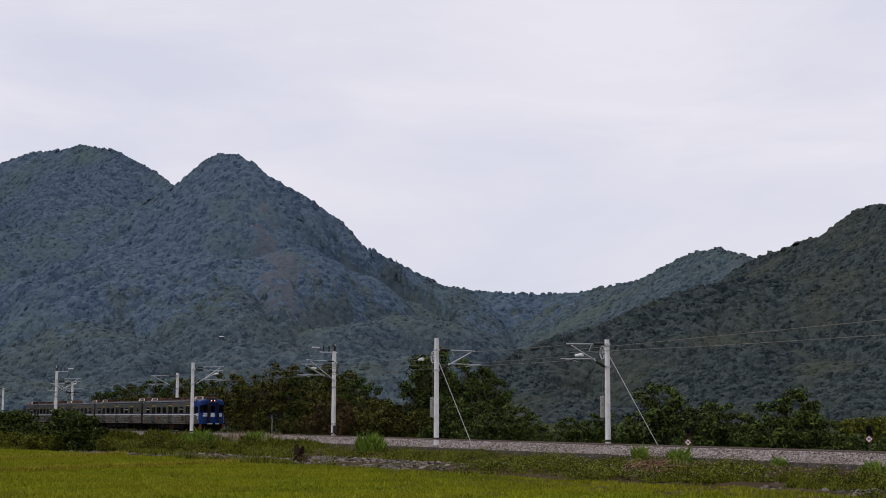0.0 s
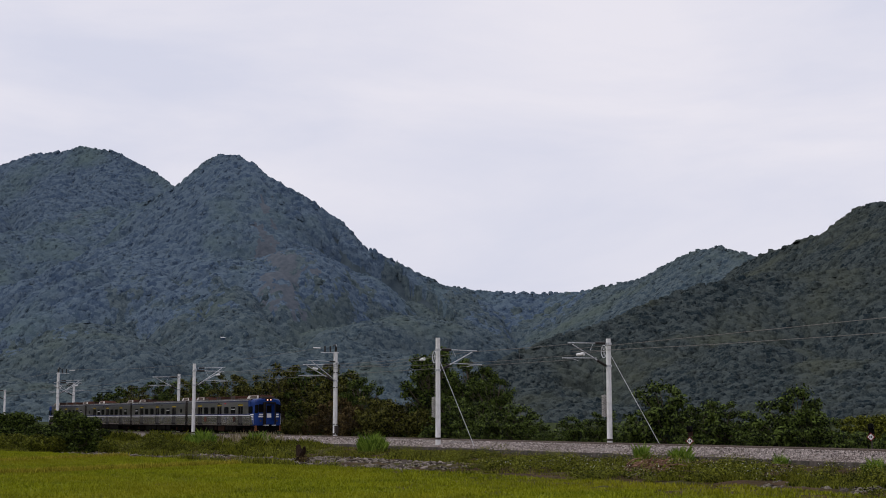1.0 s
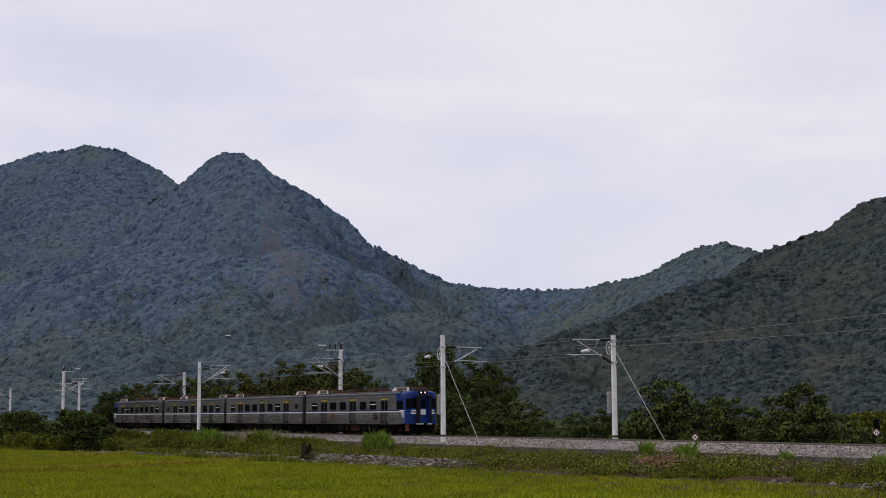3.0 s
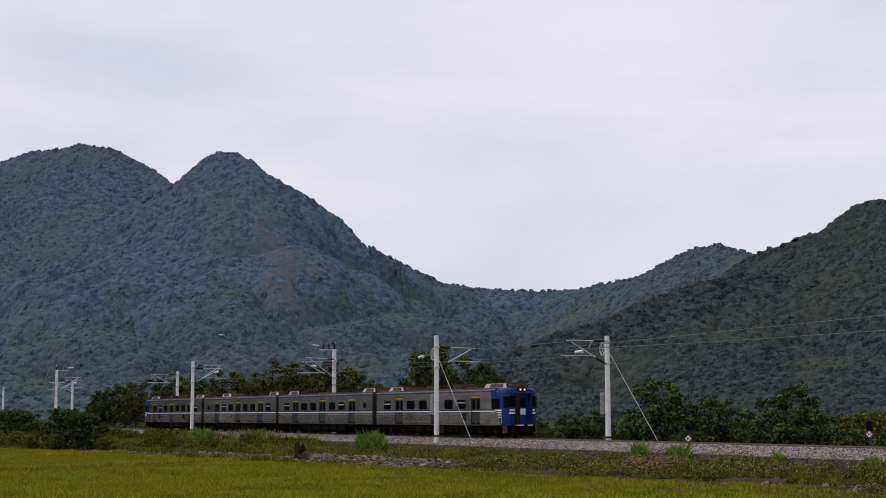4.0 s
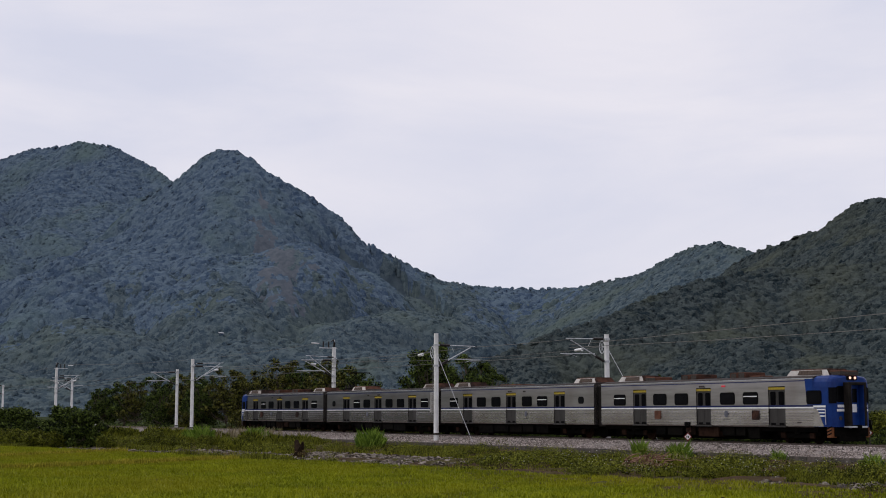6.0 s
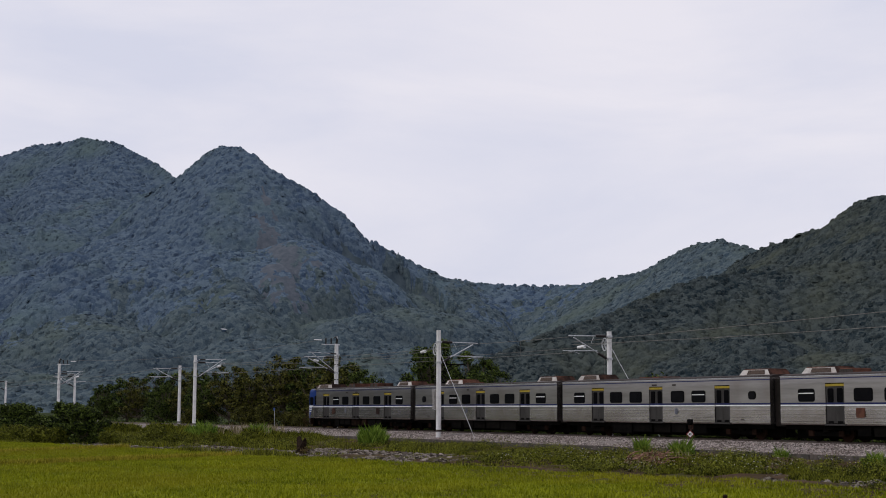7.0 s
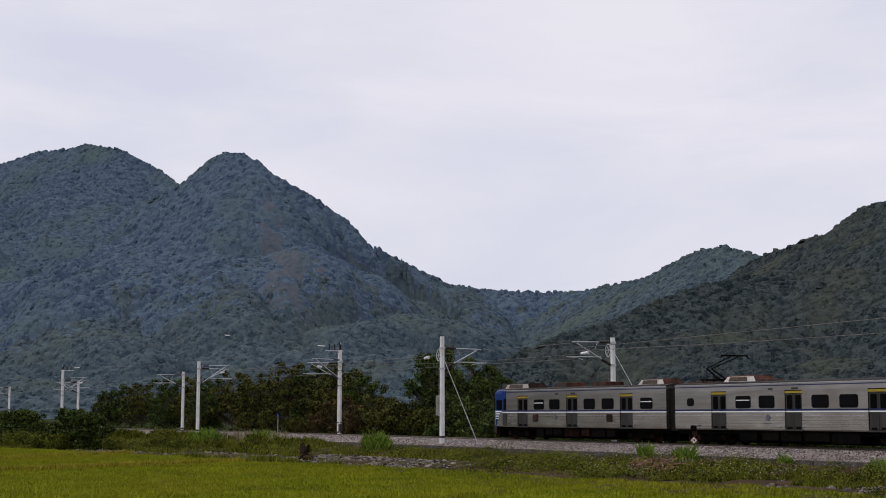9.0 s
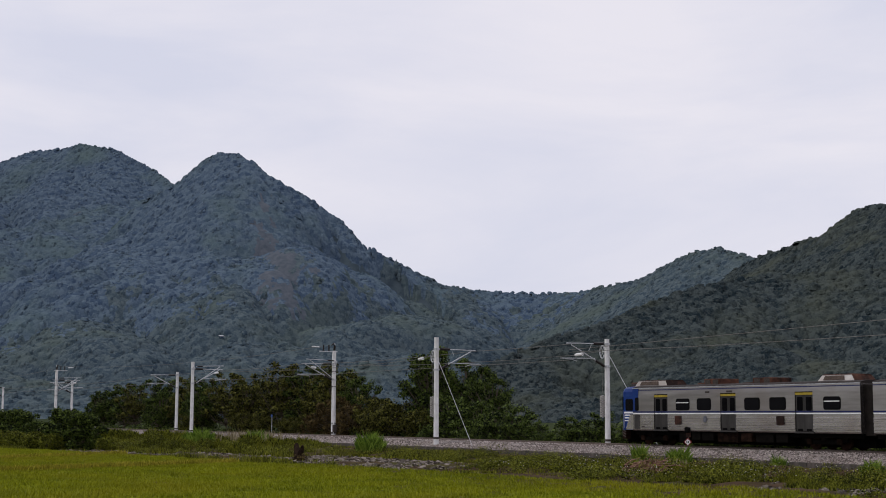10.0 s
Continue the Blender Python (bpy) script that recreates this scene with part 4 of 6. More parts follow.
def add_cab(car):
    """Blue cab end with a recessed gangway door, lamps, bands, skirt and coupler."""
    X0, X1 = 18.15, 19.42
    sections = [(X0, 1.40, 1.0), (18.75, 1.40, 1.0), (19.08, 1.37, 0.995), (19.28, 1.28, 0.985), (19.40, 1.14, 0.97), (19.44, 1.0, 0.955)]
    outline = [(-1, 0.88), (-1, 2.9), (-0.985, 3.16), (-0.93, 3.33), (-0.80, 3.44), (-0.45, 3.50), (0.45, 3.50), (0.80, 3.44), (0.93, 3.33), (0.985, 3.16), (1, 2.9), (1, 0.88)]
    bm = bmesh.new()
    rings = []
    for x, hw, zf in sections:
        rings.append([bm.verts.new((x, u * hw, 0.88 + (v - 0.88) * zf)) for u, v in outline])
    for a, b in zip(rings, rings[1:]):
        for i in range(len(outline)):
            j = (i + 1) % len(outline)
            bm.faces.new((a[i], a[j], b[j], b[i]))
    bm.faces.new(rings[-1])
    bmesh.ops.recalc_face_normals(bm, faces=bm.faces[:])
    cab = part("cab_shell", bm, M_BLUE, car, "deep blue rounded cab end")
    for s in (-1, 1):
        # the blue sweeps back onto the side in a slanting edge
        bm = bmesh.new()
        prism(bm, [(17.58, 3.33), (18.16, 3.33), (18.16, 1.99), (17.72, 1.99), (17.64, 2.70)], 0.0, 0.012 * s, side_place(s * HALF))
        part("blue_side_panel", bm, M_BLUE, car)
        # below the stripe the steel runs forward under a slanting edge
        bm = bmesh.new()
        prism(bm, [(18.12, 0.90), (18.86, 0.90), (18.42, 1.81), (18.12, 1.81)], 0.0, 0.014 * s, side_place(s * HALF))
        part("steel_side_panel", bm, M_STEEL, car)
        bm = bmesh.new()
        wa, wb = (17.68, 18.74) if s < 0 else (18.12, 18.86)
        prism(bm, rounded(wa, wb, 2.02, 2.72, 0.12), 0.0, 0.022 * s, side_place(s * HALF))
        win = part("cab_side_window", bm, M_BLACK, car)
        bm = bmesh.new()
        prism(bm, rounded(wa + 0.05, wb - 0.05, 2.07, 2.67, 0.09), 0.0, 0.028 * s, side_place(s * HALF))
        part("window_pane", bm, M_GLASS, win)
        if s > 0:
            # the driver's door on this side, steel with a narrow window
            door = part("cab_door", boxed(17.52, 17.98, HALF, HALF + 0.035, 0.95, 1.79), M_DOORSTEEL, car, "narrow steel driver's door")
            bm = bmesh.new()
            prism(bm, rounded(17.60, 17.92, 2.02, 2.80, 0.07), 0.0, 0.020, side_place(HALF))
            part("cab_door_window", bm, M_GLASS, door)
        # windscreen pane that wraps the rounded corner
        bm = bmesh.new()
        prism(bm, [(19.16, 1.30), (19.28, 1.25), (19.41, 1.08), (19.455, 1.09), (19.32, 1.295), (19.17, 1.36)], 2.06, 2.86, lambda u, v, w: (u, s * v, w))
        part("corner_pane", bm, M_GLASS, cab)
        # white bands
        for k, (z0, z1, xa) in enumerate(((1.86, 1.96, 18.16), (1.72, 1.79, 18.40), (1.56, 1.63, 18.52), (1.40, 1.46, 18.60))):
            xb = 19.0 if k == 0 else 18.94
            part("white_band", boxed(xa, xb, *sorted((s * HALF, s * (HALF + 0.019))), z0, z1), M_WHITE, cab)
        part("white_band", boxed(19.43, 19.47, *sorted((s * 0.58, s * 1.02)), 1.86, 1.99), M_WHITE, cab)
        part("white_band", boxed(19.43, 19.47, *sorted((s * 0.58, s * 1.06)), 1.66, 1.78), M_WHITE, cab)
        # windscreens
        bm = bmesh.new()
        prism(bm, rounded(min(s * 0.56, s * 1.06), max(s * 0.56, s * 1.06), 2.12, 2.92, 0.08), 19.35, 19.462, lambda u, v, w: (w, u, v))
        part("windscreen", bm, M_GLASS, cab)
        part("tail_lamp", tubed((19.40, s * 0.85, 1.32), (19.475, s * 0.85, 1.32), 0.10, sides=14), M_GRILLE, cab)
        # hazard-striped corner skirt
        bm = boxed(18.95, 19.28, *sorted((s * 0.95, s * 1.33)), 0.34, 0.86, bevel=0.03)
        sk = part("corner_skirt", bm, M_ORANGE, car, "orange and black hazard-striped skirt")
        for k in range(3):
            z = 0.42 + 0.16 * k
            bm = bmesh.new()
            prism(bm, [(18.94, z), (19.29, z + 0.12), (19.29, z + 0.19), (18.94, z + 0.07)], s * 1.325, s * 1.338, lambda u, v, w: (u, w, v))
            part("hazard_stripe", bm, M_BLACK, sk)
        part("handrail", tubed((19.0, s * (HALF + 0.03), 1.0), (19.0, s * (HALF + 0.03), 1.8), 0.018, sides=6), M_GALV, cab)
    # dark gangway surround with the blue end door inside it
    gang = part("gangway_frame", boxed(19.40, 19.86, -0.60, -0.43, 0.92, 3.06, bevel=0.03), M_GANGWAY, car, "dark grey gangway surround")
    part("frame_side", boxed(19.40, 19.86, 0.43, 0.60, 0.92, 3.06, bevel=0.03), M_GANGWAY, gang)
    # the reveals inside the surround are painted like the door
    for s in (-1, 1):
        part("frame_reveal", boxed(19.44, 19.83, *sorted((s * 0.405, s * 0.428)), 0.95, 2.97), M_BLUE, gang, "blue inner reveal")
    part("frame_top", boxed(19.40, 19.86, -0.60, 0.60, 2.98, 3.12, bevel=0.03), M_GANGWAY, gang)
    part("frame_foot", boxed(19.40, 19.88, -0.60, 0.60, 0.84, 0.93, bevel=0.02), M_GALV, gang)
    door = part("end_door", boxed(19.42, 19.50, -0.42, 0.42, 0.94, 3.0), M_BLUE, car)
    part("end_door_window", boxed(19.49, 19.515, -0.26, 0.26, 2.1, 2.8), M_GLASS, door)
    part("end_door_plate", boxed(19.49, 19.52, -0.22, 0.22, 1.62, 2.02), M_WHITE, door, "white plate on the end door")
    # headlamp pod
    pod = part("headlamp_pod", boxed(19.22, 19.50, -0.36, 0.36, 3.22, 3.46, bevel=0.06), M_BLACK, car)
    for s in (-1, 1):
        part("headlamp", tubed((19.49, s * 0.17, 3.34), (19.53, s * 0.17, 3.34), 0.065, sides=16), M_LIGHT, pod, "lit warm white headlamp")
    part("front_skirt", boxed(19.1, 19.38, -1.15, 1.15, 0.40, 0.88, bevel=0.04), M_UNDER, cab)
    part("snow_plough", boxed(19.2, 19.42, -0.9, 0.9, 0.16, 0.42, bevel=0.03), M_UNDER, cab)
    part("coupler", boxed(19.3, 19.95, -0.14, 0.14, 0.72, 0.98, bevel=0.04), M_UNDER, cab)


def add_pantograph(car, x):
    bm = boxed(-0.8, 0.8, -0.75, -0.65, 3.62, 3.70)
    box(bm, -0.8, 0.8, 0.65, 0.75, 3.62, 3.70)
    box(bm, -0.8, -0.7, -0.75, 0.75, 3.62, 3.70)
    box(bm, 0.7, 0.8, -0.75, 0.75, 3.62, 3.70)
    p = part("pantograph", bm, M_UNDER, car, "raised black pantograph")
    p.location = (x, 0, 0)
    for sx in (-0.7, 0.7):
        for sy in (-0.7, 0.7):
            part("insulator", tubed((sx, sy, 3.42), (sx, sy, 3.64), 0.07, 0.05), M_INSUL, p)
    for s in (-1, 1):
        part("lower_arm", tubed((-0.15, s * 0.25, 3.70), (1.0, s * 0.18, 4.32), 0.05), M_UNDER, p)
        part("upper_arm", tubed((1.0, s * 0.18, 4.32), (-1.2, s * 0.30, 4.95), 0.03), M_UNDER, p)
    part("push_rod", tubed((0.35, 0, 3.72), (0.92, 0, 4.22), 0.03), M_UNDER, p)
    bm = tubed((-1.05, -0.85, 5.0), (-1.05, 0.85, 5.0), 0.04)
    tube(bm, (-1.35, -0.85, 5.0), (-1.35, 0.85, 5.0), 0.04)
    for s in (-1, 1):
        tube(bm, (-1.2, s * 0.8, 5.0), (-1.2, s * 1.05, 4.86), 0.035)
    part("contact_head", bm, M_UNDER, p)


def make_train():
    """Four cars: two cab cars with their cabs outwards, two middle cars between them."""
    lead = make_car(CAB_PLAN, 19.4, True, "cab_car", "leading stainless-steel commuter car with lit blue cab end", 1)
    add_cab(lead)
    cooler(lead, 0.9, 3.5, True)
    roof_box(lead, 6.9, 8.4, 0.72, 3.78)
    roof_box(lead, 8.45, 9.6, 0.4, 3.55)
    roof_box(lead, 11.1, 12.4, 0.72, 3.80)
    roof_box(lead, 12.45, 13.3, 0.45, 3.60)
    cooler(lead, 15.6, 18.75, True)
    roof_box(lead, 18.45, 19.28, 0.62, 3.72)
    mid = make_car(TRAILER_PLAN, 19.3, False, "middle_car", "stainless-steel commuter middle car with dark windows", 2)
    cooler(mid, 0.8, 3.3, True)
    part("gangway", boxed(-0.72, 0.02, -1.12, 1.12, 0.75, 3.28, bevel=0.05), M_GANGWAY, lead, "dark folded gangway bellows")
    part("gangway", boxed(-0.62, 0.02, -1.12, 1.12, 0.75, 3.28, bevel=0.05), M_GANGWAY, mid, "dark folded gangway bellows")
    flip = pose(0, 0, 0, 0, 0, 180)
    tail = copy_thing(lead, flip)
    tail.name = "cab_car"
    # the rear cab runs unlit, its skirt dark brown
    for q in tail.children_recursive:
        if q.name.startswith(("headlamp", "corner_skirt", "hazard_stripe", "side_lamp")) and not q.name.startswith("headlamp_pod"):
            q.material_slots[0].link = "OBJECT"
            q.material_slots[0].material = M_UNDERBROWN if q.name.startswith("corner") else M_GRILLE
    tagged(tail, "trailing stainless-steel commuter car with blue cab end")
    mid2 = copy_thing(mid, flip)
    tagged(mid2, "stainless-steel commuter middle car with a raised pantograph")
    cooler(mid, 16.2, 18.7, True)
    roof_box(mid, 7.0, 9.6, 0.6, 3.58)
    roof_box(lead, 3.5, 4.4, 0.66, 3.72)
    cooler(mid2, 13.1, 15.8, True)
    roof_box(mid2, 12.4, 13.1, 0.62, 3.62)
    roof_box(mid2, 17.5, 19.1, 0.6, 3.58)
    for px in (17.8, 18.4, 18.95):
        part("roof_insulator", tubed((px, -0.25, 3.58), (px, -0.25, 3.98), 0.09, 0.06, sides=10), M_INSUL, mid2)
    add_pantograph(mid2, 16.9)
    return lead, mid, mid2, tail


lead_car, middle_car, panto_car, tail_car = make_train()
# where each car's own zero lies behind the tail end of the train
CAR_OFFSETS = ((lead_car, 59.85, 0), (middle_car, 39.76, 0), (panto_car, 39.10, 180), (tail_car, 18.98, 180))


# ---- overhead line ----
CONTACT_Z, MESSENGER_Z = 5.36, 6.42


def make_pole(x, y, top, side, kind):
    """A tapered concrete mast with its cantilever; side is +1 when the track lies beyond it."""
    pole = thing("catenary_pole", "pale spun-concrete overhead line mast beside the track", "catenary pole", "overhead line masts", (x, y, 0))
    foot = -0.62
    thick = 1.12 if kind == "feeder" else 1.0
    bm = tubed((0, 0, foot), (0, 0, top), 0.190 * thick, 0.160 * thick, sides=16)
    part("mast", bm, M_POLE, pole, smooth=False)
    part("footing", boxed(-0.42, 0.42, -0.42, 0.42, foot - 0.3, foot + 0.16, bevel=0.04), M_KERB, pole)
    for z in (CONTACT_Z - 0.35, MESSENGER_Z + 0.08, 0.1):
        part("clamp", tubed((0, 0, z - 0.07), (0, 0, z + 0.07), 0.215 * thick, sides=16), M_GALV if z > 4 else M_GRILLE, pole)
    s = side
    reach = abs(TRACK_Y - y)
    # top tube, raked tube and steady arm
    zt, zl = MESSENGER_Z + 0.10, CONTACT_Z - 0.33
    part("top_insulator", tubed((0, s * 0.3, zt), (0, s * 1.1, zt - 0.01), 0.095, sides=10), M_INSUL, pole, "ribbed dark insulator")
    part("top_tube", tubed((0, s * 0.2, zt), (0, s * (reach + 0.25), zt - 0.04), 0.032), M_GALV, pole)
    part("raked_insulator", tubed((0, s * 0.25, zl), (0, s * 0.95, zl + 0.35), 0.092, sides=10), M_INSUL, pole, "ribbed dark insulator")
    part("raked_tube", tubed((0, s * 0.22, zl), (0, s * (reach - 0.15), zt - 0.14), 0.04), M_GALV, pole)
    part("steady_tube", tubed((0, s * 1.0, CONTACT_Z + 0.16), (0, s * (reach + 0.7), CONTACT_Z + 0.12), 0.028), M_GALV, pole)
    bm = chain(bmesh.new(), [(0, s * (reach + 0.55), CONTACT_Z + 0.10), (0, s * (reach - 0.2), CONTACT_Z + 0.06), (0, s * (reach - 0.6), CONTACT_Z - 0.06)], [0.018] * 3, 6)
    part("steady_arm", bm, M_GALV, pole)
    part("hanger", tubed((0, s * 1.25, zt - 0.02), (0, s * 1.5, CONTACT_Z + 0.66), 0.012), M_GALV, pole)
    if kind in ("double", "feeder"):
        part("second_top_tube", tubed((0.5, s * 0.2, zt + 0.25), (0.7, s * (reach + 0.1), zt + 0.34), 0.03), M_GALV, pole)
        part("second_raked_tube", tubed((0.5, s * 0.22, zl), (0.7, s * (reach - 0.3), zt + 0.25), 0.036), M_GALV, pole)
        part("second_insulator", tubed((0.5, s * 0.3, zt + 0.25), (0.55, s * 0.9, zt + 0.27), 0.07, sides=10), M_INSUL, pole)
        part("bracket", boxed(-0.1, 0.6, -0.05, 0.05, zt + 0.1, zt + 0.2), M_GALV, pole)
        part("white_fitting", tubed((0.65, s * (reach - 0.9), zt - 0.45), (0.65, s * (reach - 0.45), zt - 0.38), 0.10, 0.08, sides=10), M_PORCELAIN, pole, "white line fitting")
    if kind == "feeder":
        part("conduit", tubed((0.27, -0.1, foot), (0.25, -0.1, top - 0.8), 0.04), M_POLE, pole, "pale conduit strapped to the mast")
        for z in (1.0, 4.4, 5.8):
            part("strap", tubed((0, 0, z - 0.03), (0, 0, z + 0.03), 0.27, sides=16), M_GRILLE, pole)
        part("switch_box", boxed(0.22, 0.50, -0.2, 0.12, 0.15, 0.85, bevel=0.02), M_GRILLE, pole, "dark switch box on the mast")
        bm = boxed(-0.08, 0.08, *sorted((-s * 0.3, s * 1.5)), top - 0.12, top - 0.04)
        part("crossarm", bm, M_GALV, pole)
        for q in (0.55, 1.1):
            part("post_insulator", tubed((0, s * q, top - 0.04), (0, s * q, top + 0.52), 0.07, sides=10), M_INSUL, pole)
        part("feeder_fitting", tubed((0, s * 1.55, top + 0.32), (0, s * 2.3, top + 0.35), 0.05), M_PORCELAIN, pole)
        bm = bmesh.new()
        chain(bm, [(0, 0, top), (0.05, 0.02, top + 0.4), (0.1, s * 0.12, top + 0.68), (0.12, s * 0.34, top + 0.5)], [0.10, 0.11, 0.08, 0.05], 8)
        part("lightning_arrester", bm, M_INSUL, pole)
        bm = bmesh.new()
        tube(bm, (0, 0, top - 1.0), (0, -s * 0.05, top + 0.7), 0.05)
        part("top_rod", bm, M_GALV, pole)
    if kind == "tension":
        d = -0.52
        bm = bmesh.new()
        for i in range(20):
            a, b = i * math.tau / 20, (i + 1) * math.tau / 20
            tube(bm, (d + 0.3 * math.cos(a), -s * 0.0, 6.0 + 0.42 * math.sin(a)), (d + 0.3 * math.cos(b), 0, 6.0 + 0.42 * math.sin(b)), 0.035, sides=6)
        for i in range(3):
            a = i * math.pi / 3
            tube(bm, (d - 0.28 * math.cos(a), 0, 6.0 - 0.4 * math.sin(a)), (d + 0.28 * math.cos(a), 0, 6.0 + 0.4 * math.sin(a)), 0.018, sides=5)
        part("pulley_wheel", bm, M_GALV, pole, "spoked steel tension pulley")
        part("pulley_arm", tubed((d, 0, 6.0), (0, 0, 6.05), 0.04), M_GALV, pole)
        part("weight_cable", tubed((d - 0.1, 0, 6.0), (d - 0.02, 0, 3.25), 0.012), M_WIRE, pole)
        w = part("balance_weight", tubed((d - 0.02, 0, 1.6), (d - 0.02, 0, 3.1), 0.06, sides=8), M_GALV, pole, "stack of iron balance weights")
        for i in range(9):
            z = 1.65 + i * 0.16
            part("weight_disc", tubed((d - 0.02, 0, z), (d - 0.02, 0, z + 0.135), 0.19, sides=14), M_SLEEPER, w)
        part("guide_rod", tubed((-0.26, 0, 0.1), (-0.26, 0, 4.4), 0.016), M_GALV, pole)
        # anchored tension line and its white fitting
        part("tension_rod", tubed((d, 0, 6.05), (-3.4, s * 0.35, 5.86), 0.015), M_WIRE, pole)
        part("white_fitting", tubed((-2.5, s * 0.24, 5.92), (-3.2, s * 0.32, 5.88), 0.12, 0.10, sides=10), M_PORCELAIN, pole, "white tension insulator")
        part("guy_wire", tubed((0.05, 0, 5.95), (5.4, -s * 0.1 if s > 0 else 0.2, -0.55), 0.017, sides=6), M_GALV, pole, "taut steel guy wire")
        part("guy_anchor", boxed(5.2, 5.7, -0.2, 0.2, -0.9, -0.5, bevel=0.03), M_KERB, pole)
    return pole


def wire(name, pts, r, label):
    bm = chain(bmesh.new(), pts, [r * 1.3] * len(pts), 5)
    return tagged(part(name, bm, M_WIRE), label, "wire", "overhead wires")


def sagged(a, b, sag, n=8):
    a, b = Vector(a), Vector(b)
    return [a.lerp(b, i / n) - Vector((0, 0, sag * 4 * (i / n) * (1 - i / n))) for i in range(n + 1)]


def make_overhead():
    near, far = 50.2, 56.3
    make_pole(-89.0, near, 7.36, 1, "tension")
    make_pole(-140.9, near, 7.25, 1, "double")
    make_pole(-196.3, near, 7.9, 1, "feeder")
    make_pole(-76.5, far, 6.84, -1, "tension")
    make_pole(-119.3, far, 7.72, -1, "feeder")
    make_pole(-163.4, far, 6.87, -1, "single")
    make_pole(-210.8, far, 6.72, -1, "double")
    make_pole(-256.8, far, 6.62, -1, "single")
    supports = [-320, -256.8, -210.8, -163.4, -140.9, -119.3, -89.0, -76.5]
    for a, b in zip(supports, supports[1:]):
        wire("messenger_wire", sagged((a, TRACK_Y, MESSENGER_Z), (b, TRACK_Y, MESSENGER_Z), 0.0002 * (b - a) ** 2), 0.012, "thin sagging catenary messenger wire")
        n = max(1, int((b - a) / 9))
        for i in range(n):
            u = (i + 0.5) / n
            x = a + (b - a) * u
            z = MESSENGER_Z - 0.0008 * (b - a) ** 2 * u * (1 - u)
            wire("dropper", [(x, TRACK_Y, z), (x, TRACK_Y, CONTACT_Z)], 0.006, "thin vertical dropper wire")
    wire("contact_wire", [(-330, TRACK_Y, CONTACT_Z), (-76.5, TRACK_Y, CONTACT_Z)], 0.011, "thin straight contact wire")
    # beyond the tension section the wires climb over the next track section
    wire("messenger_wire", sagged((-76.5, TRACK_Y, 6.05), (-34, TRACK_Y, 6.72), 0.02), 0.013, "thin sagging catenary messenger wire")
    wire("contact_wire", [(-76.5, TRACK_Y, 5.88), (-62, TRACK_Y, 5.72), (-34, TRACK_Y, 5.70), (20, TRACK_Y, 5.70)], 0.013, "thin straight contact wire")
    wire("tension_wire", sagged((-92.2, near + 0.35, 5.87), (-140.9, TRACK_Y - 0.3, MESSENGER_Z - 0.1), 0.3), 0.011, "thin anchored overhead wire")
    wire("tension_wire", sagged((-79.9, far - 0.35, 5.87), (-119.3, TRACK_Y + 0.3, MESSENGER_Z - 0.1), 0.3), 0.011, "thin anchored overhead wire")
    for a, b, za, zb in ((-320, -196.3, 8.2, 8.4), (-196.3, -119.3, 8.4, 8.1)):
        wire("feeder_wire", sagged((a, 54.9 if a < -200 else 51.4, za), (b, 51.4 if b < -150 else 55.0, zb), 0.7), 0.010, "thin high feeder wire")


make_overhead()


def make_hut():
    """A pale-roofed farm hut among the trees of the foothills."""
    hut = thing("hillside_hut", "small white-roofed hut among trees on the mountainside", "hut", at=(-1515, 573, 90))
    # wall takes the far forest's colour, painted haze included, to blend in
    part("wall", boxed(-1.6, 1.6, -2.2, 2.2, -5, 2.2), M_FAR_HAZED_WOOD, hut, "wall in the hazed forest colour")
    bm = bmesh.new()
    # one pitch that falls towards the valley
    prism(bm, [(2.0, 2.0), (2.0, 2.2), (-2.0, 3.4), (-2.0, 3.2)], -3.0, 3.0, lambda u, v, w: (u, w, v))
    part("roof", bm, M_GALV, hut, "white sheet roof")


make_hut()


# ---- signs ----
def make_diamond_sign(x, y, foot, centre, lamp):
    sign = thing("speed_sign", "white diamond speed sign with a red border on a thin post", "railway sign", "diamond signs", (x, y, 0))
    # the faces look along the track towards the camera
    turn = pose(0, 0, 0, 0, 0, 35)

    def face(name, half, y0, y1, m, label=""):
        bm = bmesh.new()
        prism(bm, [(-half, 0), (0, -half), (half, 0), (0, half)], y0, y1, lambda u, v, w: turn @ Vector((u, w, centre + v)))
        return part(name, bm, m, sign, label)
    part("post", tubed((0, 0.05, foot), (0, 0.05, lamp), 0.032), M_GRILLE, sign)
    plate = face("sign_plate", 0.23, -0.02, 0.0, M_RED, "red diamond plate")
    face("sign_face", 0.165, -0.03, -0.018, M_WHITE, "white diamond face")
    for k, dx in enumerate((-0.05, 0.04)):
        bm = boxed(dx - 0.022, dx + 0.03, -0.036, -0.029, centre - 0.06, centre + 0.06)
        bmesh.ops.transform(bm, matrix=turn, verts=bm.verts[:])
        part("lettering_bar", bm, M_BLACK, sign)
    bm = boxed(-0.14, 0.14, -0.12, 0.12, lamp - 0.32, lamp - 0.02, bevel=0.03)
    bmesh.ops.transform(bm, matrix=turn, verts=bm.verts[:])
    part("lamp_housing", bm, M_BLACK, sign, "black lamp housing with hood")
    part("hood", tubed(turn @ Vector((0.02, -0.10, lamp - 0.14)), turn @ Vector((0.02, -0.32, lamp - 0.12)), 0.10, 0.12, sides=12), M_BLACK, sign)
    part("backboard", boxed(-0.16, 0.2, 0.02, 0.05, lamp - 0.55, lamp - 0.30), M_RUSTBOX if lamp < 1.15 else M_BLACK, sign)


make_diamond_sign(-59.4, 49.0, -0.6, 0.32, 1.13)
make_diamond_sign(-53.7, 56.5, -0.5, 0.54, 1.25)


